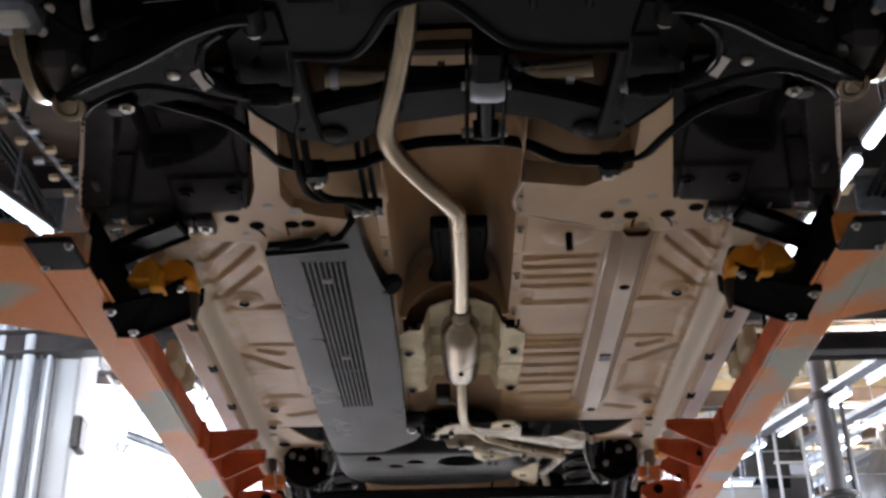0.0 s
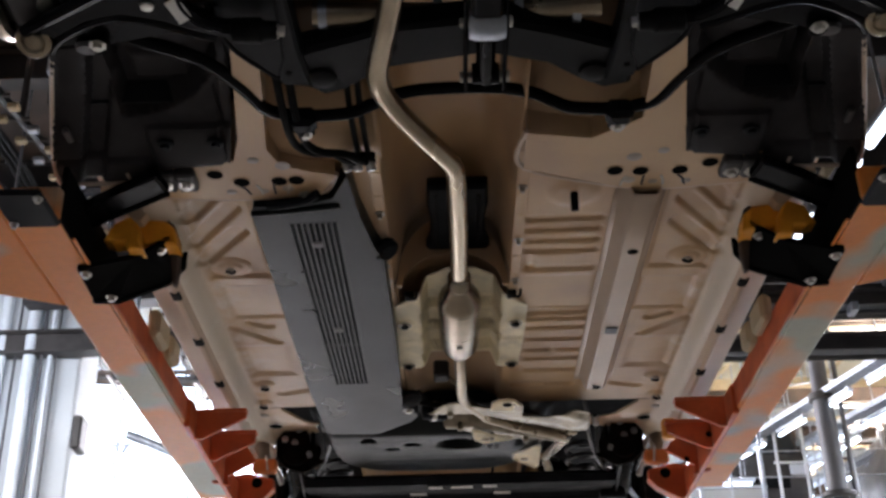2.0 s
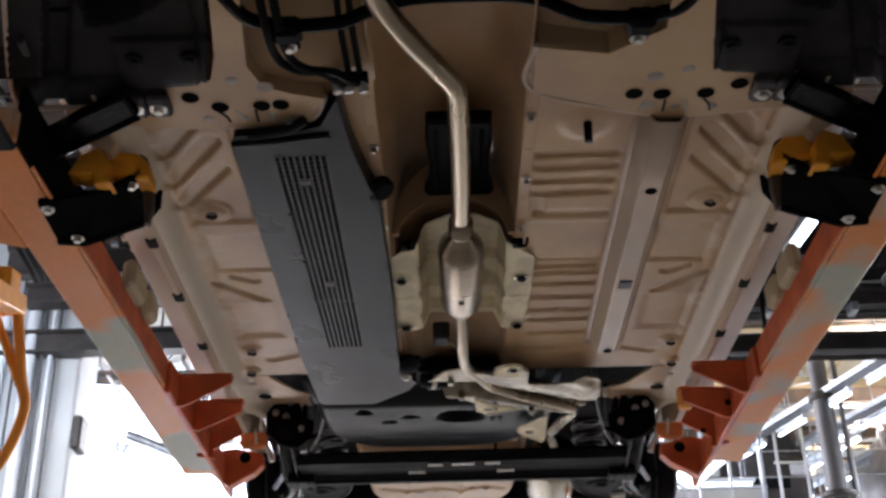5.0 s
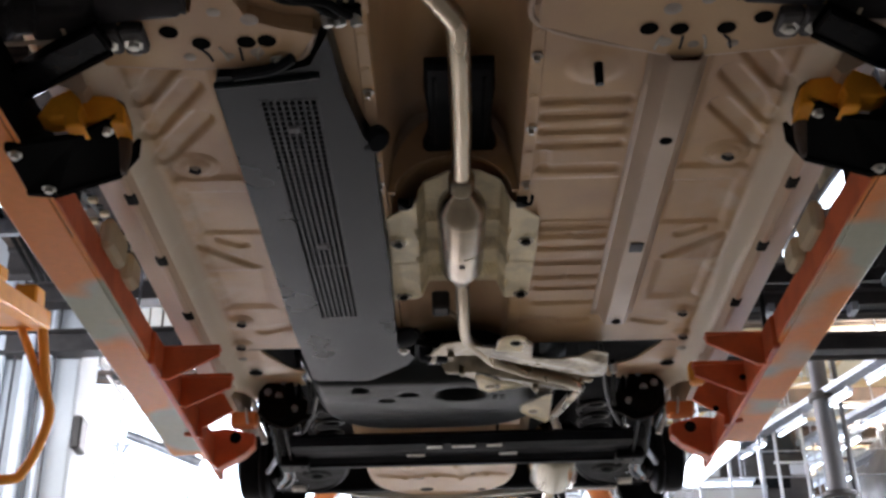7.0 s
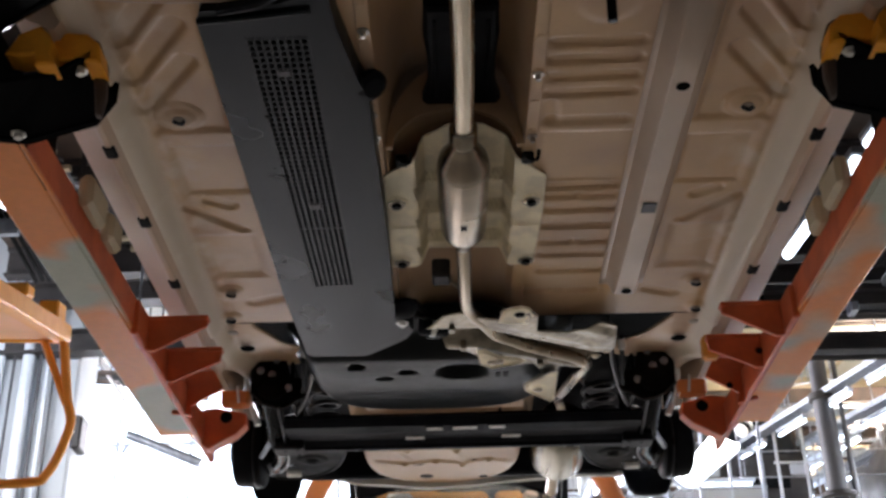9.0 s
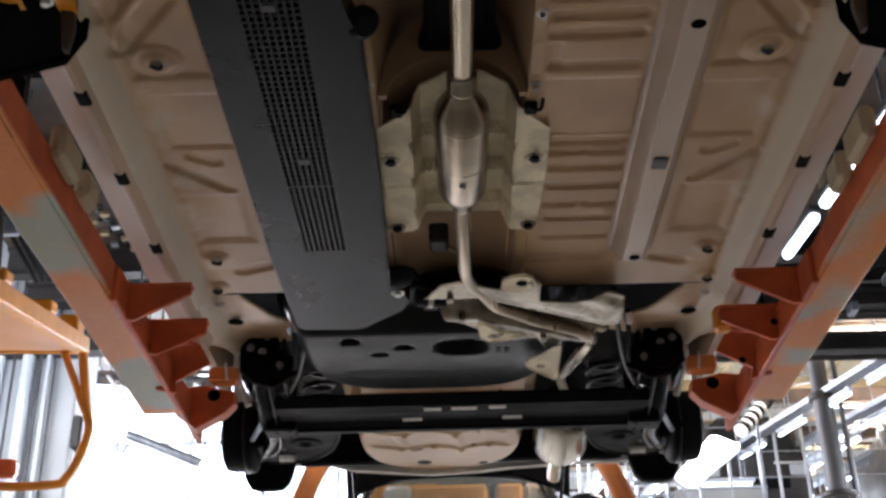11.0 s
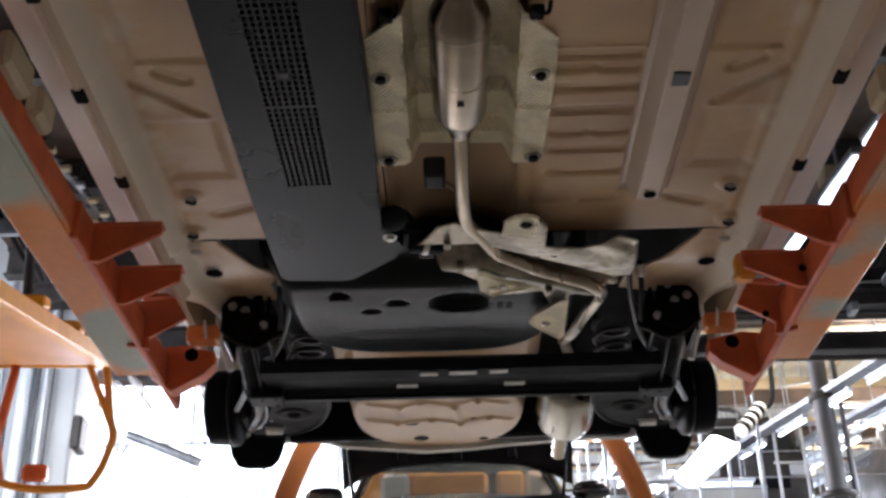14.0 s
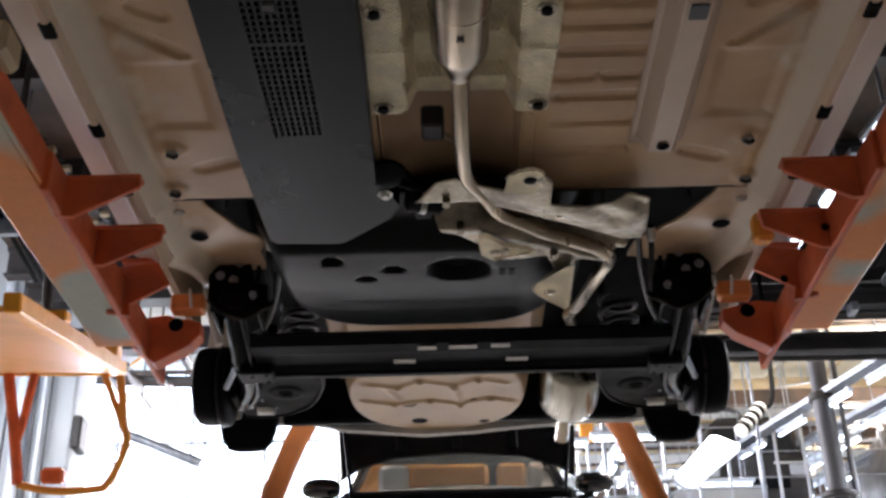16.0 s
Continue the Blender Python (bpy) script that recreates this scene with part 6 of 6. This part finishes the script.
        for x, y in ((0.772, 2.42), (0.752, 2.545), (0.635, 2.47)):
            part("housing_bolt", bolt((s * x, y, tray_z(x)), 0.008), M_ZINC, pad)
        def standing(pts, y, t):
            bm = plate([(s * x, z) for x, z in pts], -t, 0.0, (), 0.004)
            bm.transform(Matrix.Translation((0, y, 0)) @ Matrix.Rotation(radians(90), 4, "X"))
            return bm
        part("yellow_pad", standing([(0.745, -0.108), (0.727, -0.070), (0.694, -0.054), (0.676, -0.073), (0.667, -0.092), (0.670, -0.109), (0.661, -0.131), (0.693, -0.133), (0.698, -0.112), (0.725, -0.114)], 2.42, 0.05), M_YELLOW, c, "yellow urethane pad")
        part("yellow_pad", standing([(0.681, -0.044), (0.626, -0.050), (0.605, -0.069), (0.597, -0.109), (0.636, -0.103), (0.671, -0.102), (0.680, -0.080)], 2.45, 0.06), M_YELLOW, c, "yellow urethane pad")
        part("side_plate", standing([(0.659, -0.003), (0.621, -0.029), (0.603, -0.076), (0.599, -0.140), (0.604, -0.179), (0.613, -0.176), (0.626, -0.086)], 2.50, 0.02), M_DECK, c, "brown side plate")

        # upright gusset plates along the tail end, each with a top flange
        def upright_plate(pts, y, t, parent, name="gusset_plate", label=""):
            bm = plate([(s * x, z) for x, z in pts], -t, 0.0, (), 0.002)
            bm.transform(Matrix.Translation((0, y, 0)) @ Matrix.Rotation(radians(90), 4, "X"))
            return part(name, bm, M_RED, parent, label)
        for y, pts in ((3.475, [(0.768, -0.100), (0.612, -0.112), (0.612, -0.128), (0.735, -0.190), (0.768, -0.186)]),
                       (3.69, [(0.768, -0.098), (0.617, -0.104), (0.620, -0.132), (0.735, -0.184), (0.768, -0.18)]),
                       (3.93, [(0.790, -0.068), (0.685, -0.058), (0.654, -0.112), (0.740, -0.160), (0.735, -0.190), (0.79, -0.18)])):
            g = upright_plate(pts, y, 0.012, c, "gusset_plate", "red-orange gusset plate")
            tip = pts[1][0]
            part("gusset_flange", plate([(s * tip, y - 0.002), (s * 0.768, y - 0.002), (s * 0.768, y + 0.10), (s * (tip + 0.05), y + 0.04), (s * tip, y + 0.03)], pts[1][1] + 0.002, pts[1][1] + 0.012, (), 0.002), M_RED, g)
        xa, xb = X(0.752, 0.768)
        part("bracket_base", box(xa, xb, 3.38, 4.36, -0.186, -0.10, 0.004), M_RED, c)
        blk = upright_plate([(0.795, -0.084), (0.72, -0.075), (0.634, -0.096), (0.632, -0.128), (0.660, -0.158), (0.738, -0.200), (0.80, -0.15)], 4.18, 0.05, c, "rest_block", "red-orange rest block")
        part("rest_hole", turned([(0, 0.018), (0.001, 0.018)], (s * 0.68, 4.128, -0.125), (0, -1, 0), 12), M_NEAR_BLACK, blk)
        xa, xb = X(0.62, 0.70)
        part("yellow_pad", box(xa, xb, 4.13, 4.175, -0.085, -0.04, 0.006), M_LEG, c, "worn orange urethane pad")
        if s > 0:
            part("rest_pad", box(0.622, 0.664, 3.76, 3.80, -0.125, -0.060, 0.008), M_AMBER, c, "worn amber urethane pad")
            for gy, gx in ((3.685, 0.742), (3.925, 0.715)):
                part("gusset_hole", turned([(0, 0.009), (0.001, 0.009)], (gx, gy - 0.007, -0.145), (0, -1, 0), 10), M_NEAR_BLACK, c)
        part("tie_strap", tube([(s * 0.655, 4.14, -0.028), (s * 0.65, 4.118, -0.05), (s * 0.645, 4.117, -0.085)], 0.004, 5), M_PAPER, c)
        xa, xb = X(0.735, 0.766)
        part("spacer_block", box(xa, xb, 2.90, 3.02, -0.115, -0.045, 0.01), M_CEIL, c, "pale spacer block")
        part("spacer_block", box(xa, xb, 3.06, 3.14, -0.11, -0.045, 0.01), M_CEIL, c, "pale spacer block")
        # rear leg behind the car
        part("rear_leg", tube([(s * 1.3, 5.9, 2.25), (s * 0.9, 5.88, 1.4), (s * 0.56, 5.80, 0.5), (s * 0.555, 5.76, 0.24), (s * 0.60, 5.74, 0.12), (s * 0.66, 5.72, -0.05), (s * 0.72, 5.70, -0.25)], 0.042, 12, 5), M_LEG, c, "orange bent tube leg", True)
    for y in (2.2, 5.9):
        part("top_cross_beam", box(-1.37, 1.37, y - 0.07, y + 0.07, 2.32, 2.45, 0.01), M_ORANGE, c)
    return c


# ---- the car that follows ----


def build_next_car():
    c = thing("following_car", "black car following on the line with its bonnet raised", "car")
    part("body_front", box(-0.80, 0.80, 1.12, 2.3, 0.02, 0.40, 0.08), M_CARBLACK, c)
    part("front_bumper", box(-0.82, 0.82, 0.98, 1.2, 0.05, 0.42, 0.07), M_CARBLACK, c, "black front bumper")
    part("grille", box(-0.4, 0.4, 0.965, 0.99, 0.28, 0.40, 0.01), M_PLASTIC, c)
    for s in (-1, 1):
        hl = part("headlight", plate([(s * 0.46, 1.05), (s * 0.78, 1.16), (s * 0.80, 1.34), (s * 0.52, 1.24)], 0.34, 0.47, (), 0.03), M_GALV, c, "chrome and clear headlight")
        shape = [(0.0, 0.02), (0.01, 0.045), (0.05, 0.066), (0.14, 0.070), (0.21, 0.058), (0.245, 0.036), (0.255, 0.01)]
        part("mirror", turned(shape, (s * 0.745, 2.34, 0.905), (s, 0.1, 0.06), 20), M_CARBLACK, c, "black door mirror", True)
        part("mirror_stalk", tube([(s * 0.74, 2.36, 0.80), (s * 0.86, 2.34, 0.84)], 0.02, 8), M_PLASTIC, c)
        part("stay", tube([(s * 0.62, 1.7, 0.66), (s * 0.70, 2.0, 1.2)], 0.012, 8), M_BLACK, c)
        part("pillar", tube([(s * 0.68, 2.25, 0.80), (s * 0.58, 2.85, 1.30)], 0.035, 8), M_CARBLACK, c, "", True)
        part("fender", box(s * 0.79 - 0.04, s * 0.79 + 0.04, 1.5, 2.4, 0.2, 0.46, 0.03), M_CARBLACK, c)
    part("cowl", box(-0.72, 0.72, 2.02, 2.30, 0.70, 0.80, 0.03), M_PLASTIC, c, "black cowl panel")
    for s, x in ((1, -0.3), (1, 0.25)):
        part("wiper", tube([(x, 2.2, 0.82), (x + 0.25, 2.24, 0.85), (x + 0.45, 2.27, 0.86)], 0.010, 6), M_RUBBER, c)
    bm = bmesh.new()
    rows = []
    for k in range(7):
        t = k / 6
        rows.append([bm.verts.new((u * (0.66 - 0.1 * t), 2.27 + 0.58 * t - 0.08 * (1 - u * u), 0.80 + 0.48 * t + 0.03 * (1 - u * u))) for u in [-1 + 2 * i / 12 for i in range(13)]])
    for a, b in zip(rows, rows[1:]):
        for i in range(12):
            bm.faces.new((a[i], a[i + 1], b[i + 1], b[i]))
    pane = part("windscreen", bm, M_GLASS, c, "clear windscreen", True)
    thicken(pane, 0.006)
    pane.visible_shadow = False
    part("cabin", box(-0.66, 0.66, 2.9, 5.2, 0.3, 1.34, 0.12), M_CARBLACK, c)
    part("dashboard", box(-0.62, 0.62, 2.42, 2.58, 0.70, 0.84, 0.04), M_PLASTIC, c)
    for x in (-0.35, 0.35):
        part("front_seat", box(x - 0.22, x + 0.22, 2.84, 2.9, 0.7, 1.22, 0.06), M_AMBER if x < 0 else M_PLASTIC, c)
    # added panels imitate the orange carriers mirrored in the glass
    for x, w, m in ((-0.42, 0.1, M_PAPER), (-0.05, 0.26, M_AMBER), (0.36, 0.1, M_AMBER), (0.52, 0.06, M_BODY_LIT)):
        part("reflection_panel", box(x - w, x + w, 2.60, 2.66, 0.80, 1.14, 0.03), m, c, "bright panel painting a reflection in the windscreen")
    # raised bonnet, arched rear edge
    arch = [(-0.72, 0.0), (-0.60, 0.09), (-0.40, 0.16), (0.0, 0.19), (0.40, 0.16), (0.60, 0.09), (0.72, 0.0)]
    out = arch + [(0.76, 0.45), (0.66, 0.86), (0.3, 0.95), (-0.3, 0.95), (-0.66, 0.86), (-0.76, 0.45)]
    bm = plate(out, 0, 0.03, (), 0.008)
    bm.transform(Matrix.Translation((0, 2.06, 0.86)) @ Matrix.Rotation(radians(72), 4, "X"))
    bon = part("bonnet", bm, M_CARBLACK, c, "raised black bonnet seen from below")
    for x in (-0.35, 0.0, 0.35):
        bm = box(x - 0.03, x + 0.03, 0.2, 0.8, 0.028, 0.045, 0.006)
        bm.transform(Matrix.Translation((0, 2.06, 0.86)) @ Matrix.Rotation(radians(72), 4, "X"))
        part("bonnet_rib", bm, M_PLASTIC, bon)
    return c


def build_trolley():
    c = thing("transport_trolley", "dark steel trolley that carries the following car", "trolley")
    for s in (-1, 1):
        part("side_beam", box(s * 0.7 - 0.06, s * 0.7 + 0.06, 1.6, 4.9, -0.14, 0.02, 0.008), M_GIRDER, c)
        for y in (1.8, 4.7):
            leg = part("leg", box(s * 0.7 - 0.05, s * 0.7 + 0.05, y - 0.05, y + 0.05, -1.88, -0.14, 0.006), M_GIRDER, c)
            part("wheel", turned([(0, 0.12), (0.06, 0.12)], (s * 0.7 - 0.03, y, -1.89), (1, 0, 0), 20), M_RUBBER, leg)
    for y in (1.8, 4.7):
        part("cross_beam", box(-0.7, 0.7, y - 0.05, y + 0.05, -0.13, -0.02, 0.006), M_GIRDER, c)
    return c


# ---- empty carrier on the rising line ----


def build_hook():
    c = thing("empty_carrier", "empty amber painted hook carrier on the rising line", "conveyor carrier", "carriers")
    part("deck_plate", box(-1.3, 0.0, -2.3, 0.0, -0.03, 0.0, 0.005), M_AMBER, c, "amber deck plate")
    part("side_rail", box(-0.03, 0.05, -2.35, 0.03, -0.04, 0.05, 0.008), M_YELLOW, c, "yellow edge rail")
    part("side_rail", box(-1.3, 0.04, 0.0, 0.05, -0.04, 0.05, 0.008), M_YELLOW, c, "yellow edge rail")
    part("stop_block", box(-0.08, 0.02, -0.14, 0.02, 0.05, 0.15, 0.01), M_YELLOW, c)
    for y in (-0.75, -1.5):
        part("stop_block", box(-0.06, 0.05, y - 0.06, y + 0.06, 0.05, 0.11, 0.01), M_YELLOW, c)
    for y in (0.0,):
        part("hook_arm", tube([(0.02, y, -0.03), (0.035, y, -0.15), (0.055, y, -0.33), (0.077, y, -0.42), (0.065, y, -0.50), (0.02, y, -0.62), (-0.03, y, -0.70), (-0.08, y, -0.73), (-0.35, y, -0.74), (-0.56, y, -0.70)], 0.024, 10, 4), M_AMBER, c, "bent amber hook arm", True)
        part("post", tube([(-0.66, y, -0.03), (-0.60, y, -0.40), (-0.56, y, -0.70)], 0.035, 8), M_RED, c, "", True)
        part("post", tube([(-0.50, y, -0.03), (-0.56, y, -0.35), (-0.60, y, -0.48)], 0.028, 8), M_RED, c, "", True)
        part("brace", tube([(-0.08, y, -0.03), (-0.03, y, -0.15), (0.05, y, -0.35)], 0.02, 8), M_AMBER, c)
    part("pad_block", box(-0.42, -0.28, -0.05, 0.05, -0.70, -0.60, 0.02), M_RED, c)
    for x in (-0.36,):
        part("hanger_rod", tube([(x, -0.37, 0.0), (x, -0.37, 1.30)], 0.03, 8), M_GIRDER, c)
    return c


car = build_car()
carrier = build_carrier()
next_car = build_next_car()
trolley = build_trolley()
hook = build_hook()


def motions():
    base = (0.0302, 2.01)
    rows = [(t, pose(base[0] + dx, dy, base[1])) for t, dx, dy in TRAVEL]
    walk(car, rows)
    walk(carrier, rows)
    walk(next_car, [(t, pose(base[0] + dx, dy + 6.7, base[1])) for t, dx, dy in TRAVEL])
    walk(trolley, [(t, pose(base[0] + dx, dy + 6.7, base[1])) for t, dx, dy in TRAVEL])
    # rising line: away, slightly to the side and up
    way = Vector((-0.0735, 0.989, 0.264))
    end = Vector((-2.06, 7.0, 3.55))
    tilt = pose(0, 0, 0, 14.9, 0, 4.2)
    walk(hook, [(t, Matrix.Translation(end + way * (-0.203 * (16.0 - t))) @ tilt) for t in (0.0, 8.0, 16.0)])


motions()
